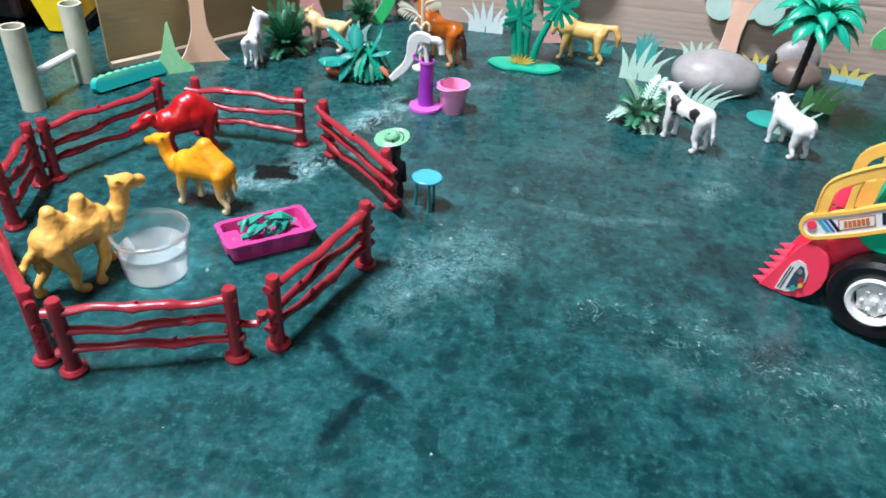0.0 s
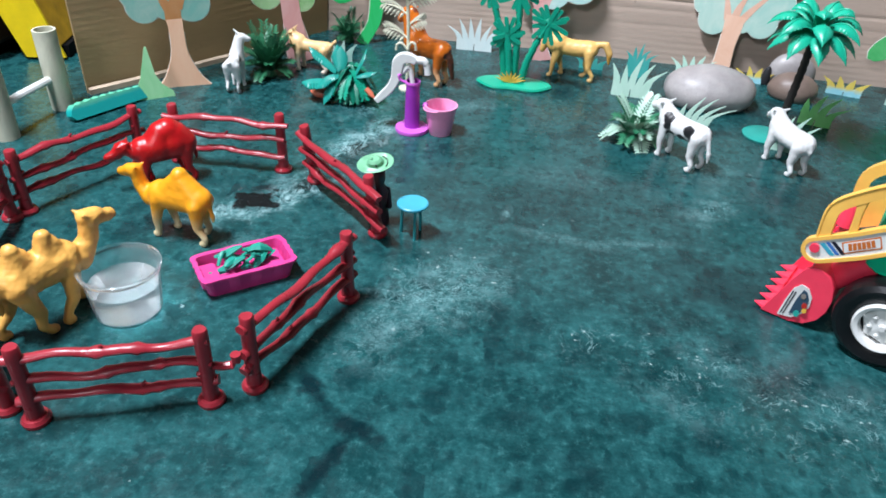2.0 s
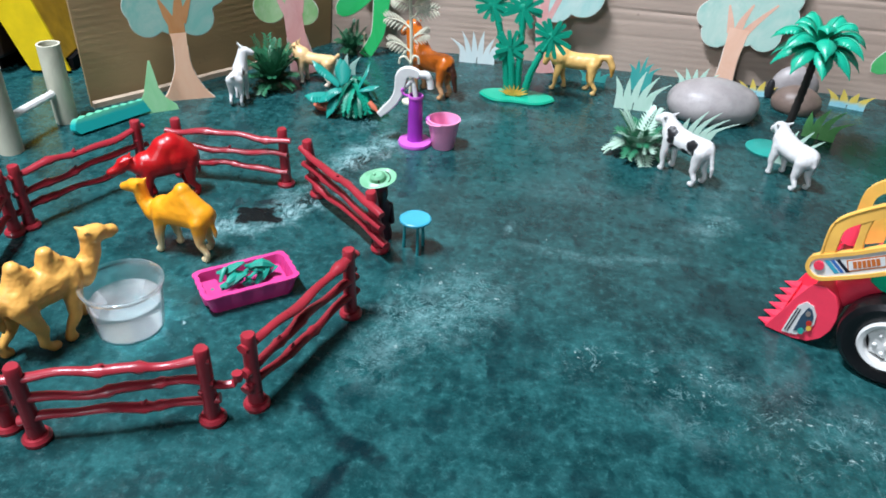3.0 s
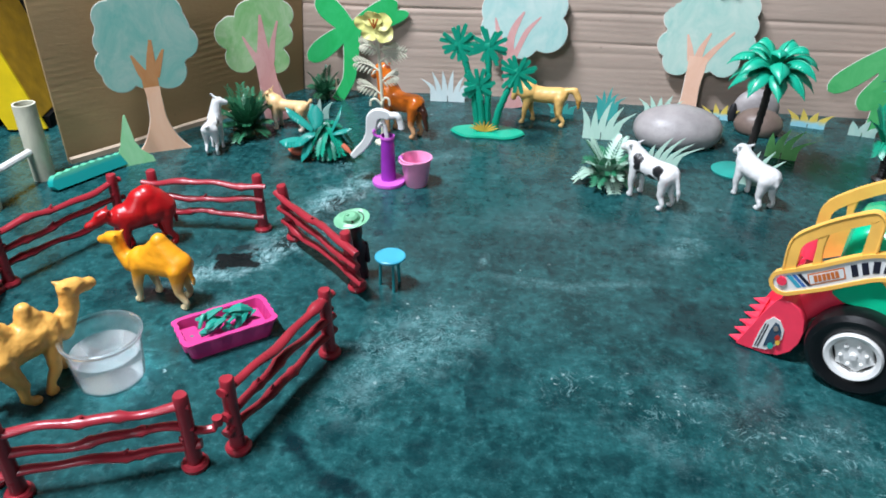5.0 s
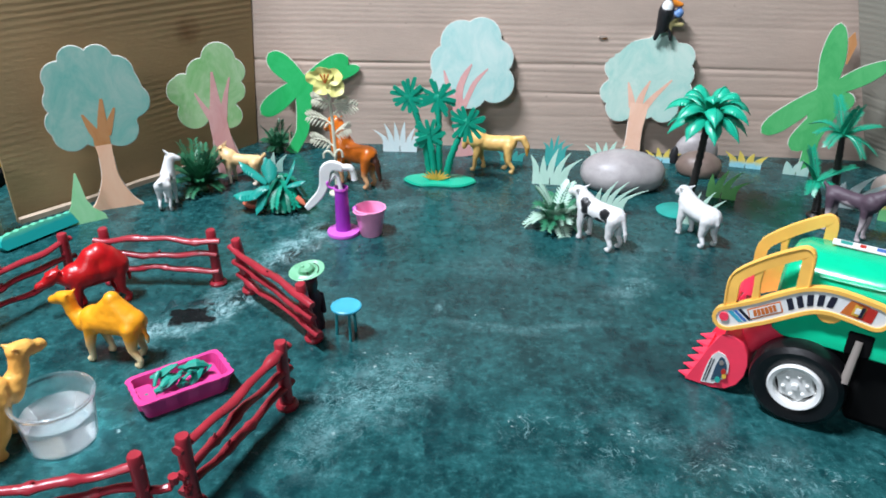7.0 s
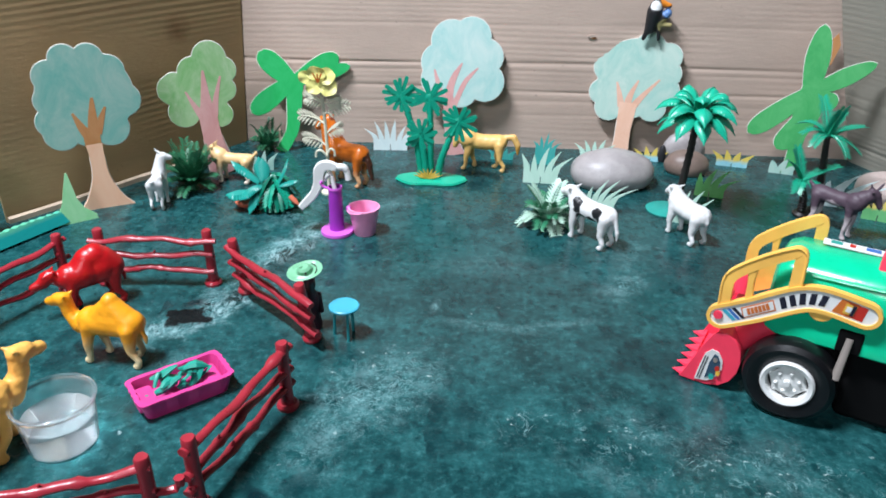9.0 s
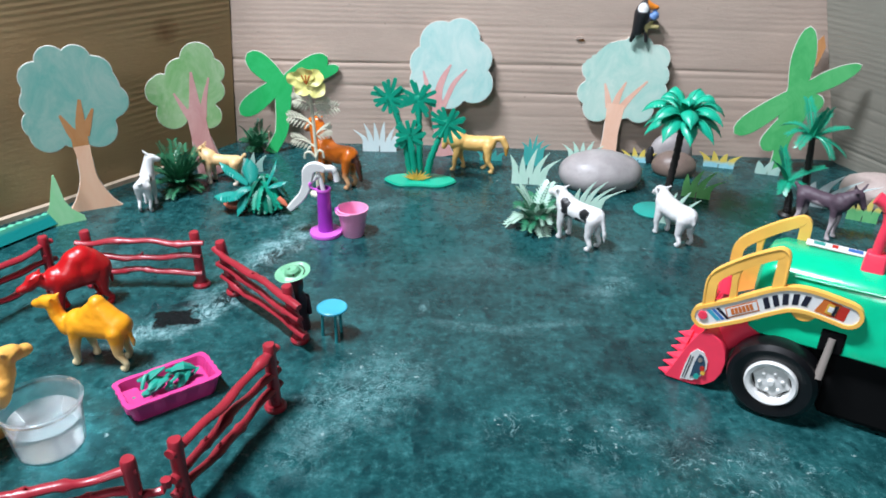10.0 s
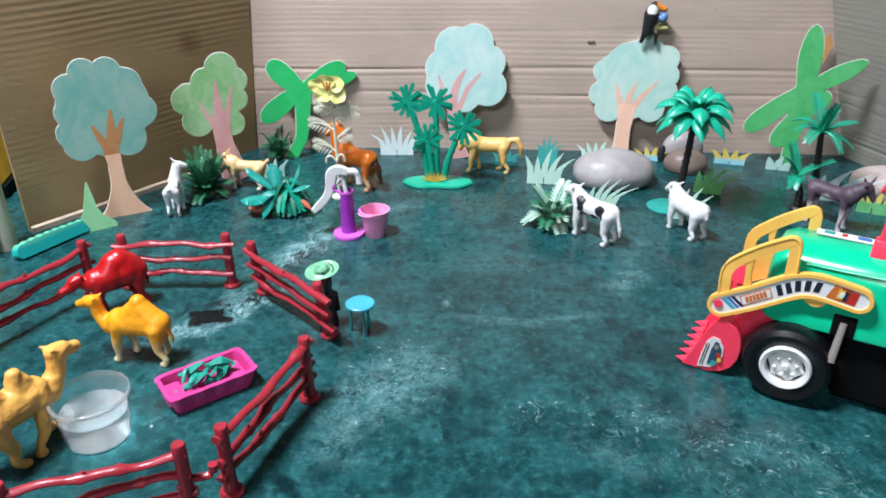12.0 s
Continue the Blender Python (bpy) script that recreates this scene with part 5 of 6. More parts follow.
def big_palm():
    p = thing("toy_palm", at(0.318, 0.880), "plastic toy palm with glossy green crown and black trunk", "toy palm")
    bm = bmesh.new()
    lathe(bm, [(0, 0), (0.024, 0), (0.0245, 0.0015), (0.022, 0.003), (0, 0.0035)], 36)
    part("base", bm, M_TEALLEAF, p, "teal round base")
    bm = bmesh.new()
    top = (0.0185, 0.0, 0.116)
    palm_trunk(bm, [(0.008, 0, 0.003), (0.0145, 0, 0.036), (0.0175, 0, 0.080), top], 0.0050, 0.0042)
    part("trunk", bm, M_TRUNK, p)
    # plumes that arch over: (count, reach, root height, rise, droop, first yaw, half width)
    for count, reach, root, rise, droop, turn, width in ((9, 0.0455, 0.112, 0.050, 0.060, -0.20, 0.0088), (7, 0.0490, 0.119, 0.066, 0.062, 0.12, 0.0088), (5, 0.0320, 0.127, 0.066, 0.048, 0.75, 0.0080)):
        for k in range(count):
            yaw = 2 * math.pi * k / count + turn
            bm = bmesh.new()
            crest = plume(bm, (top[0], top[1], root), yaw, reach, rise, droop, width)
            leaf = part("leaf", bm, M_PALM, p, "", 50)
            bm = bmesh.new()
            tube(bm, crest, [0.0011 - 0.0006 * j / len(crest) for j in range(len(crest))], 6)
            part("rib", bm, M_PALM, leaf)


def triple_palm():
    p = thing("toy_palm_group", at(0.021, 0.950), "dark green plastic palm group on an oval base", "toy palm")
    bm = bmesh.new()
    lathe(bm, [(0, 0), (0.047, 0), (0.049, 0.002), (0.047, 0.0045), (0.02, 0.006), (0, 0.007)], 40, wobble=lambda a, h: (1 - 0.62 * abs(math.sin(a)) ** 1.2) * (1 + 0.03 * math.sin(7 * a)))
    part("base", bm, M_PALM, p, "bright green oval base")
    for x, y, z, bx, r in ((-0.0394, 0.002, 0.115, -0.0125, 0.0240), (-0.002, -0.001, 0.1148, -0.001, 0.0240), (0.0348, 0.0, 0.0834, 0.0075, 0.0245), (-0.0142, -0.004, 0.066, -0.006, 0.0215)):
        bm = bmesh.new()
        palm_trunk(bm, [(bx, y, 0.005), (bx + (x - bx) * 0.22, y, z * 0.4), (bx + (x - bx) * 0.62, y, z * 0.75), (x, y, z)], 0.0050, 0.0038, 9)
        part("trunk", bm, M_PALM2, p)
        bm = bmesh.new()
        rnd = random.Random(int(x * 1000) + 77)
        c = Vector((x, y, z))
        lathe(bm, [(0, y - 0.0034), (0.005, y - 0.0030), (0.0068, y - 0.0016), (0.0068, y + 0.001), (0, y + 0.001)], 18, (x, z), axis="y")
        count = 15
        for k in range(count):
            a = 2 * math.pi * k / count + rnd.uniform(-0.16, 0.16)
            ln = r * rnd.uniform(0.82, 1.12)
            bend = rnd.uniform(-0.10, 0.10)
            way = lambda q, e: (x + math.cos(a + e) * q, z + math.sin(a + e) * q)
            y0 = y - rnd.uniform(0.0, 0.0030)
            limb(bm, [way(0.003, 0), way(ln * 0.5, bend * 0.4), way(ln * 0.92, bend), way(ln, bend)], [0.0022, 0.0026, 0.0025, 0.0013], y0 - 0.0012, y0 + 0.0008, 2)
        part("crown", bm, M_PALM2, p)
    bm = bmesh.new()
    for k in range(9):
        a = math.pi * (0.08 + 0.84 * k / 8)
        b = Vector((-0.004, -0.009, 0.006))
        leaflet(bm, b, b + Vector((math.cos(a) * 0.021, -0.002, math.sin(a) * 0.013 + 0.004)), Vector((math.sin(a), 0, -math.cos(a))), 0.002, Vector((0, -1, 0)), 0.001)
    part("tuft", bm, M_TUFT, p, "orange-yellow tuft at the trunks' foot")


M_TUFT = plastic("tuft_yellow", (0.70, 0.42, 0.06), 0.4)
big_palm()
triple_palm()


def fern(m, material, n, length, rise, droop, label, seed, leaf=0.012, base=None, tips=None, lift=0.004, width=0.0014, nl=13):
    """A bushy plastic plant: feathered fronds spreading from one crown."""
    rnd = random.Random(seed)
    p = thing("toy_fern", m, label, "toy plant", "plastic plants")
    bm = bmesh.new()
    lathe(bm, [(0, 0), (0.008, 0), (0.0085, 0.002), (0.005, lift + 0.004), (0, lift + 0.006)], 16)
    part("base", bm, base or material, p)
    for k in range(n):
        yaw = 2.399963 * k + rnd.uniform(-0.25, 0.25)
        u = k / n
        bm = bmesh.new()
        frond(bm, (0, 0, lift), yaw, length * rnd.uniform(0.75, 1.05) * (1 - 0.35 * u), rise * (0.45 + 0.7 * u) * rnd.uniform(0.85, 1.15), droop * (1 - 0.55 * u), nl, leaf, width)
        part("frond", bm, tips if tips and k % 2 else material, p)
    return p


fern(at(-0.284, 0.896), M_FERN, 40, 0.036, 0.058, 0.024, "dark green plastic fern bush beside the white goat", 31, leaf=0.014, width=0.0019)
fern(at(-0.226, 1.050), M_FERN, 14, 0.034, 0.045, 0.022, "very dark green plastic fern in the cardboard corner", 32, leaf=0.012, width=0.0018)
fern(at(0.166, 0.825), M_PALEFERN, 26, 0.040, 0.050, 0.034, "pale green plastic fern bush beside the cow", 33, leaf=0.016, tips=M_FERNMID, width=0.0021, nl=13)


def bush0():
    """A low clump of toothed teal leaves on a salmon base."""
    rnd = random.Random(8)
    p = thing("toy_bush", at(-0.172, 0.846), "teal plastic leafy bush with salmon base", "toy plant", "plastic plants")
    bm = bmesh.new()
    lathe(bm, [(0, 0), (0.014, 0), (0.016, 0.004), (0.012, 0.010), (0, 0.013)], 24, center=(-0.030, 0.012))
    part("base", bm, M_SALMON, p, "salmon domed base")
    bm = bmesh.new()
    lathe(bm, [(0, 0), (0.016, 0), (0.018, 0.008), (0.016, 0.020), (0.012, 0.034), (0.006, 0.043), (0, 0.046)], 40, center=(0.008, 0.004), wobble=lambda a, h: 0.86 + 0.08 * math.sin(9 * a + 60 * h) + 0.06 * math.sin(4 * a + 120 * h))
    part("mound", bm, M_BUSHDARK, p)
    for k in range(22):
        bm = bmesh.new()
        yaw = 2.399963 * k
        z = 0.014 + 0.030 * (k / 22)
        frond(bm, (0.008, 0.003, z), yaw, rnd.uniform(0.020, 0.030), rnd.uniform(0.0, 0.008), z * 0.75, 12, 0.010, 0.0028, 0.0014, 0.5)
        part("leaf", bm, M_BUSHDARK if k % 3 else M_PALM2, p)
    for x, z, yaw, ln, rise, droop, w in ((-0.006, 0.038, 168, 0.036, 0.032, 0.010, 0.0075), (-0.010, 0.024, 192, 0.038, 0.012, 0.014, 0.0115), (0.000, 0.040, 125, 0.016, 0.030, 0.006, 0.0080), (-0.002, 0.042, 100, 0.010, 0.026, 0.004, 0.0075), (0.016, 0.038, 20, 0.014, 0.034, 0.005, 0.0065),
                                          (0.014, 0.034, -6, 0.028, 0.014, 0.006, 0.0060), (-0.006, 0.026, 236, 0.022, 0.002, 0.026, 0.0065), (-0.004, 0.034, 215, 0.028, 0.004, 0.018, 0.0080)):
        bm = bmesh.new()
        plume(bm, (x, -0.006, z), radians(yaw), ln, rise, droop, w * 1.05, 22)
        part("leaf", bm, M_BUSHLEAF, p, "bright teal toothed leaf")
    bm = bmesh.new()
    tube(bm, [(0.030, -0.012, 0.022), (0.036, -0.014, 0.017), (0.041, -0.016, 0.013)], [0.003, 0.0035, 0.001], 8)
    part("flower", bm, M_SALMON, p, "small salmon flower")


M_BUSHLEAF = plastic("bush_teal_plastic", (0.012, 0.27, 0.22), 0.35)
M_BUSHDARK = plastic("bush_dark_plastic", (0.0, 0.14, 0.085), 0.35)
bush0()


def corner_palm(m, trunk, crown, label):
    """A slim plastic palm: ringed dark trunk, feathery fronds (yaw, length, rise, droop) at its top."""
    p = thing("toy_palm", m, label, "toy palm")
    bm = bmesh.new()
    palm_trunk(bm, trunk, 0.0056, 0.0034)
    part("trunk", bm, M_TRUNK, p)
    for yaw, ln, rise, droop in crown:
        bm = bmesh.new()
        frond(bm, trunk[-1], radians(yaw), ln, rise, droop, 20, 0.0120, 0.0012, 0.0017, 0.6)
        part("frond", bm, M_FROND, p)
    bm = bmesh.new()
    lathe(bm, [(0, 0), (0.010, 0), (0.011, 0.003), (0.008, 0.006), (0, 0.007)], 24, trunk[0][:2])
    part("base", bm, M_TRUNK, p)


M_FROND = plastic("frond_green_plastic", (0.012, 0.32, 0.19), 0.28)
corner_palm(at(0.492, 0.886), [(0.0095, 0, 0.0), (0.0085, 0, 0.04), (0.0045, 0, 0.075), (0.002, 0, 0.100)],
            [(10, 0.044, 0.022, 0.012), (335, 0.038, 0.006, 0.022), (50, 0.040, 0.040, 0.020), (95, 0.030, 0.052, 0.014), (140, 0.034, 0.034, 0.026), (175, 0.028, 0.024, 0.022), (220, 0.030, 0.020, 0.026), (265, 0.022, 0.046, 0.010), (300, 0.030, 0.014, 0.030), (285, 0.016, 0.042, 0.004)],
            "tall plastic toy palm with feathery green fronds and dark trunk")
corner_palm(at(0.487, 0.878), [(-0.004, 0, 0.0), (-0.006, 0, 0.024), (-0.014, 0, 0.046)],
            [(5, 0.042, 0.028, 0.010), (330, 0.048, 0.004, 0.026), (150, 0.016, 0.040, 0.006), (110, 0.018, 0.042, 0.006), (190, 0.020, 0.034, 0.010), (300, 0.026, 0.012, 0.020), (240, 0.020, 0.012, 0.020)],
            "short plastic toy palm with spreading green fronds")


def wavy_petal(bm, c, rx, rz, tilt, seed, n=22, rings=4):
    """A thin ruffled round petal that faces -y."""
    rnd = random.Random(seed)
    ph = rnd.uniform(0, 6)
    rot = Matrix.Rotation(tilt[0], 3, "X") @ Matrix.Rotation(tilt[1], 3, "Z")
    sheets = []
    for thick in (0.0, 0.0007):
        rows = [[bm.verts.new(Vector(c) + rot @ Vector((0, thick, 0)))]]
        for j in range(1, rings + 1):
            q = j / rings
            rows.append([])
            for k in range(n):
                a = 2 * math.pi * k / n
                ruffle = 0.0014 * q * q * math.sin(4 * a + ph) + 0.002 * q * q
                rr = q * (1 + 0.06 * math.sin(5 * a + ph))
                rows[-1].append(bm.verts.new(Vector(c) + rot @ Vector((rx * rr * math.cos(a), thick - ruffle, rz * rr * math.sin(a)))))
        for k in range(n):
            bm.faces.new((rows[0][0], rows[1][k], rows[1][(k + 1) % n]))
        for a, b in zip(rows[1:], rows[2:]):
            ring_faces(bm, a, b)
        sheets.append(rows[-1])
    ring_faces(bm, sheets[0], sheets[1])


def lace_leaf(bm, base, s, length, lift):
    """A broad lacy leaf in an upright plane: a rib and blade-like lobes with gaps."""
    length *= 0.85
    n = 7
    pts = [Vector(base) + Vector((s * length * k / n, 0.001 * math.sin(k), lift * math.sin(math.pi * 0.6 * k / n))) for k in range(n + 1)]
    tube(bm, pts, [0.0012 * (1 - 0.5 * k / n) for k in range(n + 1)], 6)
    for k in range(1, n + 1):
        t = k / n
        ln = 0.0108 * math.sin(math.pi * (0.15 + 0.7 * t)) + 0.002
        for up in (1, -1):
            tip = pts[k] + Vector((s * ln * 0.75, 0, up * ln * 0.85))
            d = (tip - pts[k]).normalized()
            leaflet(bm, pts[k], tip, d.cross(Vector((0, 1, 0))), 0.0019, Vector((0, -1, 0)), 0.0007)


def flower_plant():
    p = thing("toy_flower", at(-0.108, 0.900), "cream plastic stem with lacy leaves and yellow flower", "toy flower")
    bm = bmesh.new()
    lathe(bm, [(0, 0), (0.010, 0), (0.010, 0.002), (0, 0.003)], 20)
    part("base", bm, M_CREAM, p)
    bm = bmesh.new()
    tube(bm, glide([(0, 0, 0.002), (0.001, 0, 0.05), (0.0, 0, 0.095), (-0.003, 0, 0.140)]), 0.0021, 8)
    part("stem", bm, M_CREAM, p)
    for z, s_, ln, lift in ((0.064, -1, 0.030, 0.010), (0.092, -1, 0.034, 0.010), (0.104, 1, 0.034, 0.012), (0.116, -1, 0.024, 0.008), (0.078, 1, 0.022, 0.010), (0.118, 1, 0.022, 0.002)):
        bm = bmesh.new()
        lace_leaf(bm, (0, -0.001, z), s_, ln, lift)
        part("leaf", bm, M_CREAM, p)
    for k, (dx, dz, rx, rz) in enumerate(((-0.011, 0.006, 0.016, 0.011), (0.009, 0.008, 0.015, 0.012), (-0.002, 0.013, 0.014, 0.010), (0.012, -0.006, 0.013, 0.013), (-0.004, -0.006, 0.013, 0.010))):
        bm = bmesh.new()
        wavy_petal(bm, (-0.004 + dx, -0.004 - 0.0012 * k, 0.145 + dz * 0.85), rx * 0.84, rz * 0.84, (random.Random(k).uniform(-0.4, 0.1), 0.1 * k - 0.2), k + 3)
        part("petal", bm, M_LEMON, p)
    bm = bmesh.new()
    for k in range(3):
        tube(bm, [(-0.003, -0.012, 0.146), (-0.008 + 0.005 * k, -0.014, 0.157)], [0.0008, 0.0011], 6)
    part("stamen", bm, M_ORANGE, p)
    for dx, dz, sx in ((-0.006, 0.052, -1), (0.005, 0.054, 1)):
        bm = bmesh.new()
        tube(bm, glide([(0.001, -0.002, 0.050), (dx, -0.003, dz + 0.006), (dx * 2.0, -0.003, dz + 0.004), (dx * 2.2, -0.003, dz - 0.003)]), 0.0015, 7)
        part("curl", bm, M_CREAM, p)


flower_plant()


# ---- stones ----
def pebble(name, m, rx, ry, rz, material, label, seed):
    bm = bmesh.new()
    bmesh.ops.create_icosphere(bm, subdivisions=4, radius=1.0)
    for v in bm.verts:
        k = 1 + 0.05 * noise.noise(v.co * 1.3 + Vector((seed, 0, 0))) + 0.012 * noise.noise(v.co * 5)
        z = v.co.z
        v.co = Vector((v.co.x * rx * k, v.co.y * ry * k, (z if z > -0.55 else -0.55 - (z + 0.55) * 0.25) * rz * k))
    low = min(v.co.z for v in bm.verts)
    bmesh.ops.translate(bm, verts=bm.verts, vec=(0, 0, -low))
    return single(name, bm, material, m, label, "stone", "stones", smooth=180)


pebble("pebble", at(0.262, 0.962, 4), 0.056, 0.040, 0.0305, M_GREY, "smooth grey river pebble used as a boulder", 1)
pebble("pebble", at(0.374, 1.012, -10), 0.030, 0.024, 0.021, M_BROWNROCK, "brown pebble behind the toy palm", 2)
pebble("pebble", at(0.612, 0.925, -30), 0.044, 0.032, 0.026, M_PINKROCK, "pale pinkish pebble beside the cardboard flap", 3)

pebble("pebble", at(0.380, 1.058, -6), 0.030, 0.016, 0.028, M_GREY, "rounded grey pebble leaning behind the brown one", 4)
pebble("pebble", at(0.349, 1.052, 10), 0.006, 0.005, 0.016, M_BLACKSTONE, "tiny black upright pebble beside the cardboard", 5)

# ---- toucan, crocodile, tubes, carton ----
M_TOUCAN = painted_toy("toucan_paint", (0.014, 0.014, 0.016), ((0.004, -0.004, 0.044, 0.0075, (0.75, 0.76, 0.74)), (0.016, -0.001, 0.050, 0.0085, (0.70, 0.22, 0.02)), (0.020, 0, 0.036, 0.008, (0.12, 0.24, 0.50)), (0.018, 0, 0.020, 0.010, (0.38, 0.32, 0.14))), wobble=0.002)
toy("toy_toucan", [((0.0, 0, 0.014), 0.0075, (0.003, 0, 0.036), 0.0105), ((0.003, 0, 0.040), 0.009, (0.007, 0, 0.047), 0.0085), ((0.008, -0.001, 0.048), 0.006, (0.0215, -0.001, 0.0455), 0.0034), ((-0.002, 0, 0.016), 0.005, (-0.007, 0, 0.000), 0.003),
                   ((0.012, 0, 0.026), 0.006, (0.020, 0, 0.035), 0.0062), ((0.010, 0, 0.020), 0.004, (0.026, 0, 0.020), 0.003), ((0.010, 0, 0.02), 0.003, (0.013, 0, 0.0), 0.0025)],
    M_TOUCAN, at(0.312, 1.077, -10, 0.169), "black toy toucan with orange beak on the tree top", "toy bird", "toy animals")


def crocodile():
    """A low toy with flat sides: a long body whose back is cut into rounded teeth."""
    bm = bmesh.new()
    top = []
    for k in range(61):
        t = k / 60
        x = -0.050 + 0.100 * t
        back = 0.0165 + 0.0012 * math.sin(5 * t) - 0.006 * max(0.0, (t - 0.86) / 0.14) ** 2 - 0.005 * max(0.0, (0.10 - t) / 0.10) ** 2
        top.append((x, back + 0.0022 * abs(math.sin(math.pi * 10 * t))))
    slab(bm, [(-0.047, 0.0), (-0.051, 0.006)] + top + [(0.051, 0.005), (0.047, 0.0)], -0.0062, 0.0062)
    bmesh.ops.triangulate(bm, faces=[f for f in bm.faces if len(f.verts) > 4])
    ob = single("toy_crocodile", bm, M_CROC, at(-0.412, 0.750, 63) @ pose(0, 0, 0.0012, -16, 0, 0) @ Matrix.Diagonal((1.0, 1.0, 0.86, 1)), "teal plastic toy crocodile with a green toothed back", "toy crocodile", "toy animals", smooth=30, bevel=0.0012)
    return ob


M_CROC = painted_toy("croc_teal", (0.12, 0.52, 0.34), lower=(0.0150, (0.006, 0.36, 0.34)), wobble=0.002)
crocodile()


def tube_gate():
    g = thing("paper_tube_gate", at(-0.466, 0.738), "two cream paper tubes joined by a white stick", "gate")
    for x, y, h in ((0.0, 0.0, 0.088), (-0.009, -0.082, 0.088)):
        bm = bmesh.new()
        lathe(bm, [(0.0095, 0), (0.0118, 0), (0.0118, h), (0.0098, h), (0.0095, 0)], 28, (x, y))
        part("tube", bm, M_TUBE, g)
    bm = bmesh.new()
    tube(bm, [(-0.001, -0.010, 0.036), (-0.008, -0.072, 0.034)], 0.0042, 10)
    part("stick", bm, M_WHITE, g)


tube_gate()


def carton():
    c = thing("yellow_carton", at(-0.548, 0.866, 14), "narrow yellow and ochre carton leaning on a black base", "carton")
    lean = lambda bm: bmesh.ops.transform(bm, matrix=Matrix(((1, 0, -0.30, 0), (0, 1, 0, 0), (0, 0, 1, 0), (0, 0, 0, 1))), verts=bm.verts)
    bm = bmesh.new()
    box(bm, -0.046, 0.004, 0.012, 0.118, 0.0, 0.016)
    part("base", bm, M_BLACKBASE, c, "black base", 0)
    bm = bmesh.new()
    slab(bm, [(-0.044, 0.004), (0.004, 0.004), (0.004, 0.34), (-0.056, 0.34)], 0.0, 0.004)
    lean(bm)
    part("front_panel", bm, M_YBOX, c, "bright yellow front panel", 0)
    bm = bmesh.new()
    box(bm, -0.044, 0.0035, 0.0042, 0.122, 0.0165, 0.34)
    lean(bm)
    part("body", bm, M_YBOX2, c, "ochre side of the carton", 0, 0.002)
    for x, z, w in ((-0.012, 0.125, 0.006), (-0.022, 0.165, 0.009), (-0.016, 0.182, 0.007)):
        bm = bmesh.new()
        box(bm, x - w, x + w, -0.0006, 0.0, z, z + 0.003)
        lean(bm)
        part("print_bar", bm, M_ORANGE, c, "faded brown print on the yellow panel", 0)


carton()


def dark_cabinet():
    c = thing("cabinet", at(-1.135, 0.838, 0), "dark maroon cabinet standing beyond the cardboard", "cabinet")
    bm = bmesh.new()
    box(bm, -0.60, 0.52, 0.0, 0.36, 0.02, 0.85)
    part("body", bm, M_CAB, c, "", 0, 0.006)
    for x in (-0.58, -0.02):
        bm = bmesh.new()
        box(bm, x, x + 0.53, -0.014, -0.001, 0.05, 0.82)
        d = part("door", bm, M_CAB, c, "", 0, 0.004)
        bm = bmesh.new()
        tube(bm, [(x + 0.48, -0.030, 0.48), (x + 0.48, -0.030, 0.58)], 0.006, 10)
        tube(bm, [(x + 0.48, -0.014, 0.49), (x + 0.48, -0.030, 0.49)], 0.004, 8)
        tube(bm, [(x + 0.48, -0.014, 0.57), (x + 0.48, -0.030, 0.57)], 0.004, 8)
        part("handle", bm, M_STEEL, d)
    bm = bmesh.new()
    box(bm, -0.58, 0.50, 0.02, 0.34, 0.0, 0.02)
    part("plinth", bm, M_BLACKBASE, c, "", 0)


dark_cabinet()


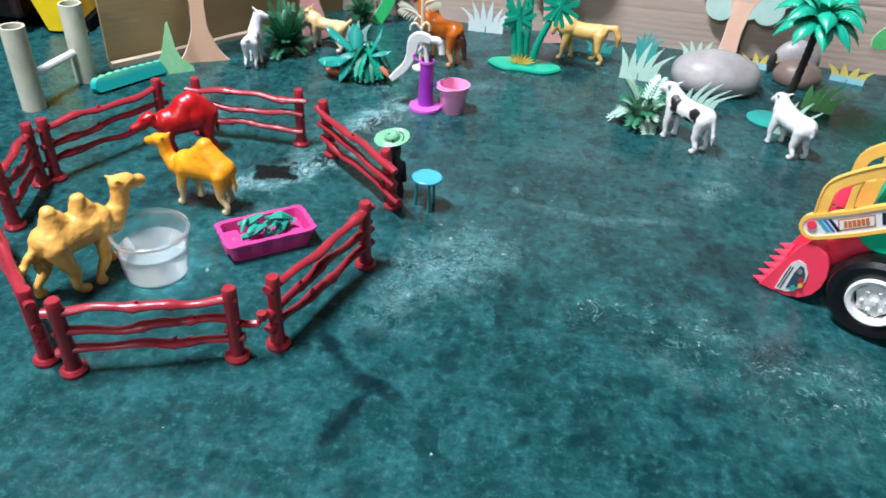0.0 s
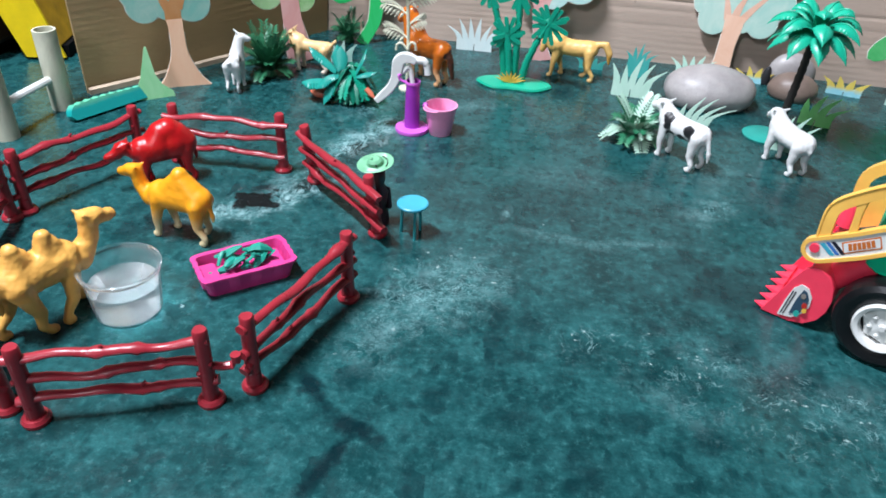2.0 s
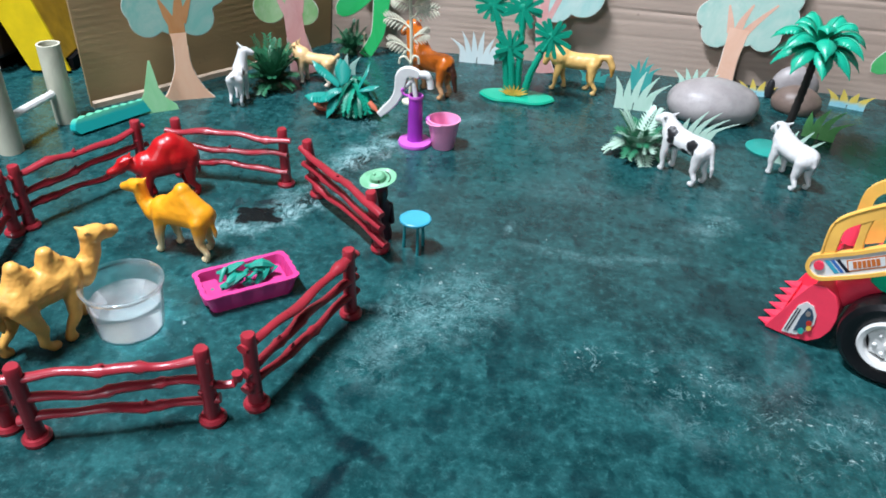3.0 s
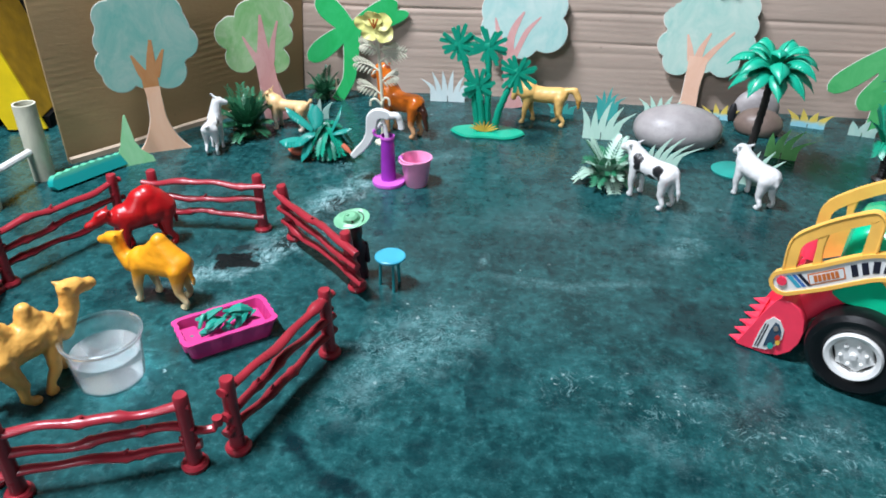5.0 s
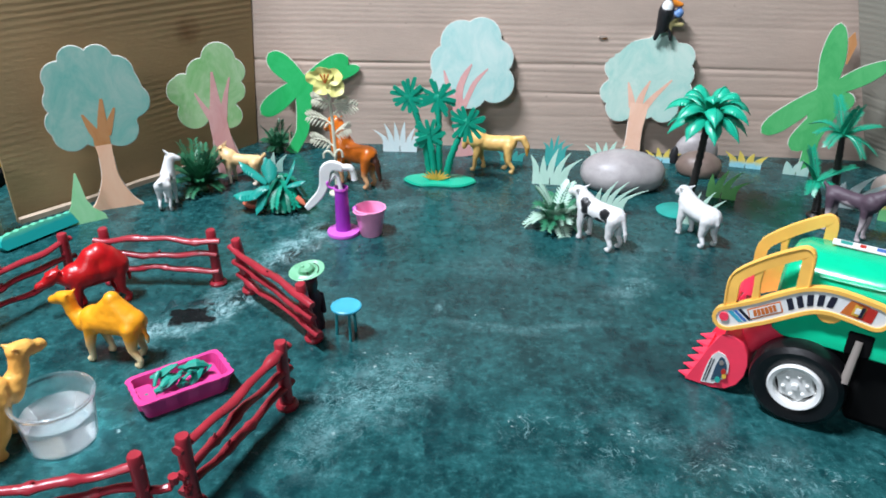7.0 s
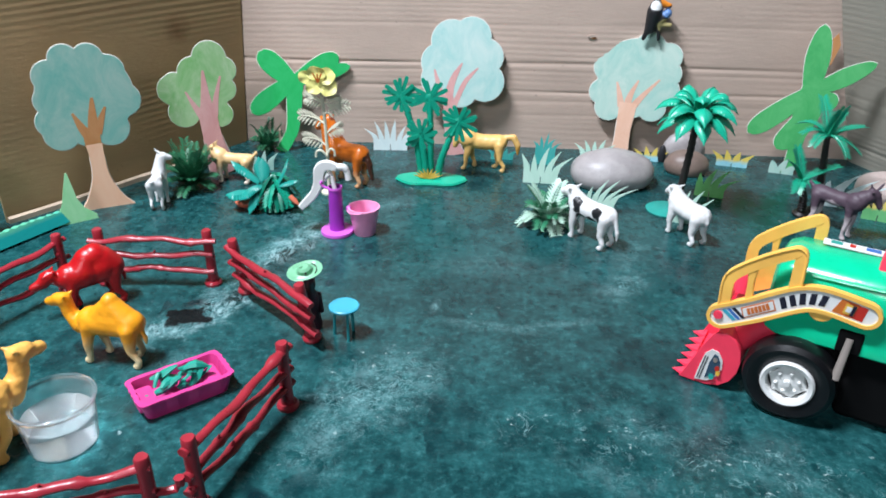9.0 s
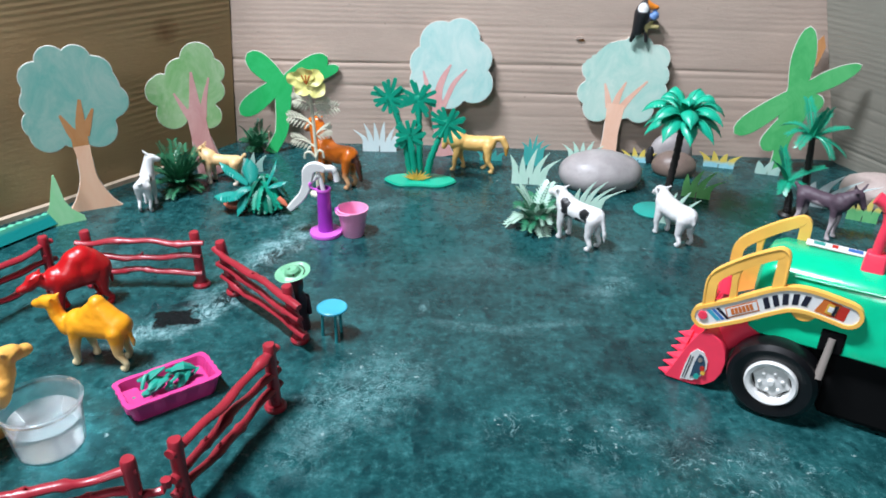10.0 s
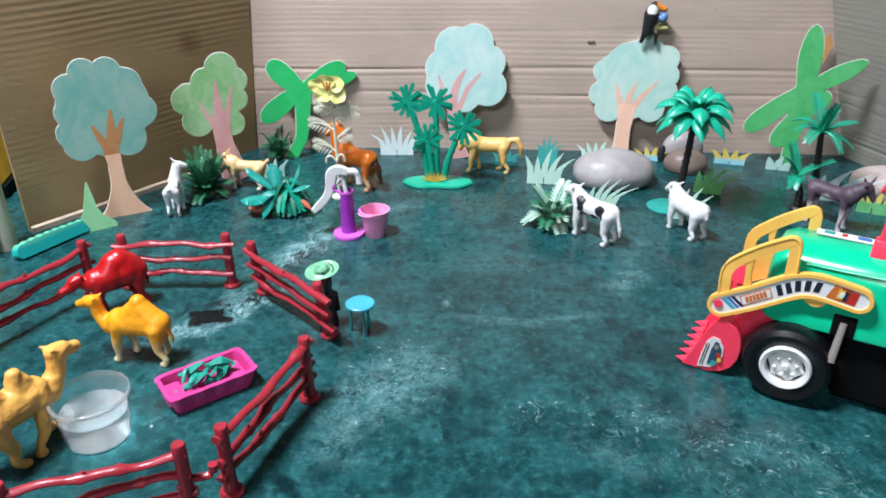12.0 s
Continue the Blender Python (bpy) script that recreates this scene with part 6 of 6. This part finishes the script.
# ---- toy tractor ----
def tractor():
    """Local axes: x to the rear, y across to the far side, z up; the near front wheel's outer face at the origin."""
    t = thing("toy_tractor", at(0.328, 0.484, -29), "green plastic toy loader tractor with red shovel", "toy tractor")
    FAR = 0.100

    def wheel(cx, y0, r, w, outward):
        """A tyre with a rounded shoulder and a dished white rim facing outward (-1 or 1)."""
        yy = lambda d: y0 + (d if outward < 0 else w - d)
        bm = bmesh.new()
        ri = r * 0.565
        prof = [(ri, yy(0.003)), (ri * 1.12, yy(0.001)), (r * 0.86, yy(0.0)), (r * 0.965, yy(0.003)), (r, yy(w * 0.3)), (r, yy(w * 0.7)), (r * 0.965, yy(w - 0.003)), (r * 0.86, yy(w)), (ri, yy(w - 0.002)), (ri, yy(0.003))]
        lathe(bm, prof, 64, (cx, r), axis="y")
        ty = part("tyre", bm, M_TYRE, None)
        wh = thing_part("wheel", t)
        ty.parent = wh
        bm = bmesh.new()
        lathe(bm, [(ri * 0.76, yy(0.0075)), (ri * 0.77, yy(0.0018)), (ri * 0.80, yy(0.0002)), (ri * 0.95, yy(-0.0010)), (ri * 1.02, yy(0.0004)), (ri * 1.02, yy(0.006)), (ri * 0.76, yy(0.0095))], 56, (cx, r), axis="y")
        part("rim", bm, M_WHITE, wh)
        bm = bmesh.new()
        rings = []
        for q, d in ((0.0, 0.0028), (0.30, 0.0030), (0.60, 0.0036), (0.93, 0.0044), (1.0, 0.0056), (1.0, 0.0085)):
            ring = []
            for k in range(72):
                a = 2 * math.pi * k / 72
                flat = math.cos(math.pi / 6) / math.cos((a + 0.2) % (math.pi / 3) - math.pi / 6)
                rad = ri * 0.80 * q * flat ** 1.45
                ring.append((cx + rad * math.cos(a), yy(d), r + rad * math.sin(a)))
            rings.append(ring)
        loft(bm, rings[1:])
        part("plate", bm, M_WHITE, wh)
        bm = bmesh.new()
        lathe(bm, [(0, yy(0.0002)), (ri * 0.11, yy(0.0002)), (ri * 0.15, yy(0.0030)), (0, yy(0.0034))], 24, (cx, r), axis="y")
        part("hub", bm, M_WHITE, wh)
        for k in range(6):
            a = math.pi / 3 * k + 0.33
            bm = bmesh.new()
            ball(bm, (cx + ri * 0.44 * math.cos(a), yy(0.0030), r + ri * 0.44 * math.sin(a)), ri * 0.085, sub=2)
            part("stud", bm, M_WHITE, wh)
        bm = bmesh.new()
        lathe(bm, [(0, yy(0.0088)), (ri * 0.98, yy(0.0088)), (ri * 0.98, yy(0.012)), (0, yy(0.012))], 32, (cx, r), axis="y")
        part("well", bm, M_TYRE, wh)

    def thing_part(name, parent):
        o = new(name)
        o.empty_display_size = 0.01
        o.parent = parent
        return o

    wheel(-0.012, 0.0, 0.0335, 0.026, -1)
    wheel(-0.012, FAR - 0.024, 0.0335, 0.026, 1)
    wheel(0.140, -0.006, 0.046, 0.034, -1)
    wheel(0.140, FAR - 0.026, 0.046, 0.034, 1)

    # bonnet: arched section swept to the rear
    def section(x, w0, w1, z0, z1, crown):
        yc = 0.052
        pts = []
        for y, z in ((-w0, z0), (-w0, z0 + 0.010), (-w1 - 0.002, z0 + 0.012), (-w1, z1 - 0.016), (-w1 * 0.90, z1 - 0.006), (-w1 * 0.66, z1), (0, z1 + crown)):
            pts.append((x, yc + y, z))
        return pts + [(x, 2 * yc - p[1], p[2]) for p in pts[::-1][1:]]

    bm = bmesh.new()
    loft(bm, [section(-0.0415, 0.026, 0.024, 0.072, 0.112, 0.0), section(-0.0385, 0.033, 0.030, 0.0665, 0.119, 0.002), section(-0.030, 0.036, 0.033, 0.0640, 0.1225, 0.003), section(0.06, 0.0365, 0.0335, 0.0655, 0.124, 0.004), section(0.12, 0.037, 0.034, 0.0660, 0.126, 0.004), section(0.17, 0.037, 0.034, 0.066, 0.126, 0.004)])
    bon = part("bonnet", bm, M_GREENBODY, t, "", 45, 0.0012)
    bm = bmesh.new()
    tube(bm, [(-0.016, 0.0215, 0.1165), (0.05, 0.0206, 0.1185), (0.15, 0.020, 0.119)], 0.0012, 6)
    part("side_rib", bm, M_GREENBODY, bon)
    bm = bmesh.new()
    box(bm, -0.026, 0.165, 0.028, 0.076, 0.030, 0.0745)
    part("chassis", bm, M_BLACKBASE, t, "black underside", 0)
    # added black block that stands in for the deep shade beneath the tractor
    bm = bmesh.new()
    box(bm, 0.022, 0.094, 0.024, 0.080, 0.004, 0.064)
    part("shade_block", bm, M_BLACKBASE, t, "black block added for the deep shade under the tractor", 30, 0.005)
    bm = bmesh.new()
    tube(bm, [(-0.012, 0.02, 0.0345), (-0.012, 0.08, 0.0345)], 0.004, 10)
    part("axle", bm, M_STEEL, t)
    bm = bmesh.new()
    box(bm, 0.0110, 0.0275, 0.0142, 0.018, 0.0655, 0.0835)
    part("slot", bm, M_BLACKBASE, t, "dark slot in the bonnet side", 0, 0.0014)
    bm = bmesh.new()
    tube(bm, [(0.0190, 0.0135, 0.0785), (0.0170, 0.004, 0.048)], [0.0019, 0.0024], 10, flat=1.3)
    part("lever", bm, M_STEEL, t, "grey rod")

    # loader arms
    line = [(q[0], q[2]) for q in glide([(-0.0700, 0, 0.0680), (-0.0480, 0, 0.0812), (-0.0320, 0, 0.0925), (-0.0180, 0, 0.1012), (-0.0060, 0, 0.1042), (0.0070, 0, 0.1036), (0.0238, 0, 0.1012)], 3)]

    def band(half, pad):
        left, right = [], []
        for i, p in enumerate(line):
            a, b = Vector(line[max(i - 1, 0)]), Vector(line[min(i + 1, len(line) - 1)])
            d = (b - a).normalized()
            n = Vector((-d.y, d.x)) * half
            left.append(Vector(p) + n)
            right.append(Vector(p) - n)
        def capend(p, d0):
            return [Vector(p) + Vector((math.cos(a), math.sin(a))) * half for a in [d0 + math.pi / 2 - math.pi * k / 8 for k in range(1, 8)]]
        d1 = math.atan2(line[-1][1] - line[-2][1], line[-1][0] - line[-2][0])
        d0 = math.atan2(line[0][1] - line[1][1], line[0][0] - line[1][0])
        return left + capend(line[-1], d1) + right[::-1] + capend(line[0], d0)

    def bar(bm, a, b, h, y0, y1):
        limb(bm, [a, b], [h, h], y0, y1)

    for near in (True, False):
        y0, y1 = (0.010, 0.0155) if near else (0.0775, 0.083)
        arm = thing_part("loader_arm", t)
        arm.location.x = 0.0 if near else 0.0055
        outer, inner = band(0.0102, 0), band(0.0074, 0)
        bm = bmesh.new()
        slab(bm, [tuple(p) for p in outer], y0 + 0.0015, y1)
        face = y0 if near else y1 + 0.0015
        for o_, i_ in ((outer, inner),):
            deep = y0 + 0.0015 if near else y1
            A = [bm.verts.new((p.x, deep, p.y)) for p in o_]
            B = [bm.verts.new((p.x, face, p.y)) for p in o_]
            C = [bm.verts.new((p.x, face, p.y)) for p in i_]
            D = [bm.verts.new((p.x, deep, p.y)) for p in i_]
            for a, b in ((A, B), (B, C), (C, D)):
                ring_faces(bm, a, b)
        part("beam", bm, M_YELLOWARM, arm, "", 30)
        bm = bmesh.new()
        up = [(-0.0692, 0.0720), (-0.0700, 0.0940), (-0.0690, 0.1020), (-0.0640, 0.1095), (-0.048, 0.1232), (-0.0315, 0.1342), (-0.0268, 0.1358), (-0.0250, 0.1325), (-0.0246, 0.1240), (-0.0243, 0.1040)]
        limb(bm, up, [0.0044] * len(up), y0 + 0.0012, y1, 3)
        guard = part("guard", bm, M_YELLOWARM, arm, "", 30, 0.0010)
        bm = bmesh.new()
        edge = [(-0.0728, 0.0780), (-0.0736, 0.0945), (-0.0722, 0.1040), (-0.0662, 0.1125), (-0.050, 0.1263), (-0.0325, 0.1376), (-0.0265, 0.1390), (-0.0220, 0.1345), (-0.0212, 0.1240), (-0.0208, 0.1120)]
        tube(bm, glide([(x, y0 + 0.0014 if near else y1 + 0.0002, z) for x, z in edge], 3), 0.0010, 8)
        part("lip", bm, M_YELLOWARM, guard)
        bm = bmesh.new()
        limb(bm, [(-0.0548, 0.1165), (-0.0540, 0.1030), (-0.0525, 0.0830)], [0.0042, 0.0024, 0.0034], y0 + 0.0016, y1 - 0.0003, 4)
        part("guard_post", bm, M_YELLOWARM, arm, "", 30, 0.0008)
        bm = bmesh.new()
        lathe(bm, [(0, y0 + 0.002), (0.0085, y0 + 0.002), (0.0085, y1), (0, y1)], 24, (-0.004, 0.0955), axis="y")
        part("pivot", bm, M_YELLOWARM, arm)
        if near:
            sticker(t, inner, line, y0 + 0.0011)

    # shovel
    prof = [(-0.0905, 0.002), (-0.083, 0.0010), (-0.070, 0.0012), (-0.060, 0.0040), (-0.0525, 0.0110), (-0.0485, 0.0205), (-0.0475, 0.031), (-0.0495, 0.0415), (-0.0545, 0.0495), (-0.0615, 0.0535), (-0.0680, 0.0530)]
    sh = thing_part("shovel", t)
    bm = bmesh.new()
    inn = [(x * 0.955 - 0.0035, z * 0.93 + 0.0020) for x, z in prof[1:]]
    slab(bm, prof + [(-0.0695, 0.0495)] + inn[::-1][1:], 0.0145, 0.0885)
    part("bowl", bm, M_REDSHOVEL, sh, "", 40)
    for y in (0.0125, 0.0885):
        bm = bmesh.new()
        slab(bm, [(-0.0915, 0.0012)] + prof[1:] + [(-0.0720, 0.0500), (-0.0785, 0.0360), (-0.0850, 0.0180)], y, y + 0.002)
        part("side_plate", bm, M_REDSHOVEL, sh, "", 30, 0.0005)
    bm = bmesh.new()
    seal = [(-0.0790, 0.0040), (-0.0770, 0.0200), (-0.0745, 0.0310), (-0.0700, 0.0365), (-0.0645, 0.0350), (-0.0605, 0.0285), (-0.0600, 0.0205), (-0.0630, 0.0125), (-0.0690, 0.0060)]
    slab(bm, seal, 0.0115, 0.0124)
    part("side_sticker", bm, M_STICK, sh, "white sticker", 0)
    for x, w, mt in ((-0.0757, 0.0004, M_INK), (-0.0738, 0.0004, M_INK)):
        bm = bmesh.new()
        limb(bm, [(x - 0.0015, 0.0065), (x + 0.0018, 0.0290)], [w, w], 0.0111, 0.0114)
        part("sticker_line", bm, mt, sh, "thin dark printed line", 0)
    bm = bmesh.new()
    slab(bm, [(-0.0715, 0.0090), (-0.0700, 0.0240), (-0.0675, 0.0330), (-0.0645, 0.0320), (-0.0618, 0.0265), (-0.0615, 0.0200), (-0.0645, 0.0130)], 0.0108, 0.0114)
    part("sticker_picture", bm, M_PICTURE, sh, "dark blue printed patch", 0)
    for x, z, r, mt in ((-0.0665, 0.0115, 0.0022, M_TEALLEAF), (-0.0632, 0.0205, 0.0020, M_REDINK), (-0.0622, 0.0165, 0.0018, M_TUFT), (-0.0660, 0.0280, 0.0018, M_STEEL)):
        bm = bmesh.new()
        slab(bm, [(x + r * math.cos(a), z + 1.3 * r * math.sin(a)) for a in [2 * math.pi * k / 10 for k in range(10)]], 0.0103, 0.0107)
        part("sticker_spot", bm, mt, sh, "small coloured printed spot", 0)
    for k in range(6):
        y = 0.0185 + k * 0.0130
        bm = bmesh.new()
        v = [bm.verts.new(q) for q in ((-0.0875, y - 0.0062, 0.001), (-0.0875, y + 0.0062, 0.001), (-0.1000, y, 0.0024), (-0.0865, y - 0.0060, 0.0056), (-0.0865, y + 0.0060, 0.0056))]
        for f in ((0, 2, 1), (0, 3, 2), (1, 2, 4), (3, 4, 2), (0, 1, 4, 3)):
            bm.faces.new([v[i] for i in f])
        part("tooth", bm, M_REDSHOVEL, sh, "", 0, 0.0005)
    bm = bmesh.new()
    tube(bm, [(-0.056, 0.030, 0.040), (-0.046, 0.030, 0.052), (-0.030, 0.030, 0.070)], [0.010, 0.010, 0.012], 12)
    tube(bm, [(-0.056, 0.072, 0.040), (-0.046, 0.072, 0.052), (-0.030, 0.072, 0.070)], [0.010, 0.010, 0.012], 12)
    part("link", bm, M_REDSHOVEL, sh)
    bm = bmesh.new()
    tube(bm, [(-0.0715, 0.0095, 0.0695), (-0.0715, 0.096, 0.0695)], 0.0035, 12)
    part("pin", bm, M_REDSHOVEL, sh)
    bm = bmesh.new()
    lathe(bm, [(0, 0.075), (0.007, 0.075), (0.006, 0.096), (0.003, 0.101), (0, 0.102)], 20, (-0.062, 0.050))
    part("headlight", bm, M_REDSHOVEL, t, "red lamp stub on the front")

    # exhaust and bonnet sticker
    ex = thing_part("exhaust", t)
    bm = bmesh.new()
    loft(bm, [[(0.031 + dx, 0.045 + dy, z) for dx, dy in rounded_rect(a, a * 0.8, 0.002)] for z, a in ((0.121, 0.0085), (0.124, 0.0078), (0.138, 0.0068), (0.139, 0.006))])
    part("socket", bm, M_REDSHOVEL, ex)
    bm = bmesh.new()
    tube(bm, glide([(0.0305, 0.045, 0.137), (0.031, 0.045, 0.152), (0.0315, 0.045, 0.163), (0.029, 0.045, 0.172), (0.024, 0.045, 0.177), (0.020, 0.045, 0.179)]), glide([0.0042, 0.004, 0.004, 0.0042, 0.0046, 0.0048]), 14)
    part("pipe", bm, M_REDSHOVEL, ex)
    st = thing_part("bonnet_sticker", t)
    bm = bmesh.new()
    box(bm, -0.016, 0.040, 0.060, 0.070, 0.1262, 0.1270)
    part("paper", bm, M_STICK, st, "white bonnet sticker", 0)
    for x0, x1, mt in ((-0.008, 0.000, M_TEALLEAF), (0.005, 0.009, M_REDINK), (0.016, 0.026, M_BLUE), (0.033, 0.039, M_REDINK)):
        bm = bmesh.new()
        box(bm, x0 - 0.003, x1 - 0.003, 0.063, 0.068, 0.1271, 0.1275)
        part("print_bar", bm, mt, st, "printed bar", 0)


def sticker(t, inner, line, y):
    """The long sticker on the loader arm: white paper with plain printed bars."""
    s = new("arm_sticker")
    s.parent = t
    bm = bmesh.new()
    slab(bm, [tuple(p) for p in inner], y, y + 0.0005)
    part("paper", bm, M_STICK, s, "white sticker paper", 0)

    def along(u):
        d = [math.dist(a, b) for a, b in zip(line, line[1:])]
        w = u * sum(d)
        for a, b, ln in zip(line, line[1:], d):
            if w <= ln or b is line[-1]:
                k = w / ln
                return Vector((a[0] + (b[0] - a[0]) * k, a[1] + (b[1] - a[1]) * k)), Vector((b[0] - a[0], b[1] - a[1])).normalized()
            w -= ln

    def mark(u, w, h, mat_, slant=0.0, name="print_bar", lift=0.0003):
        p, d = along(u)
        n = Vector((-d.y, d.x))
        bm = bmesh.new()
        slab(bm, [tuple(p + d * (sx * w + slant * sz) + n * (sz * h)) for sx, sz in ((-1, -1), (1, -1), (1, 1), (-1, 1))], y - lift, y - 0.0001)
        part(name, bm, mat_, s, "", 0)

    mark(0.070, 0.0016, 0.0052, M_CYAN, -0.0022)
    mark(0.105, 0.0012, 0.0052, M_BLUE, -0.0022)
    mark(0.140, 0.0013, 0.0052, M_INK, -0.0022)
    mark(0.285, 0.0125, 0.0044, M_ORANGE, 0.0008)
    mark(0.285, 0.0116, 0.0034, M_STICK, 0.0008, lift=0.0005)
    for k in range(6):
        mark(0.215 + 0.028 * k, 0.0012, 0.0026, M_ORANGE, 0.0004, "print_bar", 0.0007)
    for k in range(5):
        u = 0.465 + 0.066 * k
        mark(u, 0.0021, 0.0044, M_INK, 0.0009)
    mark(0.870, 0.0060, 0.0060, M_ORANGE, 0.0015)
    mark(0.935, 0.0060, 0.0056, M_REDINK)
    mark(0.895, 0.0036, 0.0040, M_TUFT, lift=0.0006)
    mark(0.890, 0.0018, 0.0022, M_STICK, lift=0.0009)
    mark(0.915, 0.0012, 0.0040, M_INK, lift=0.0009)


tractor()
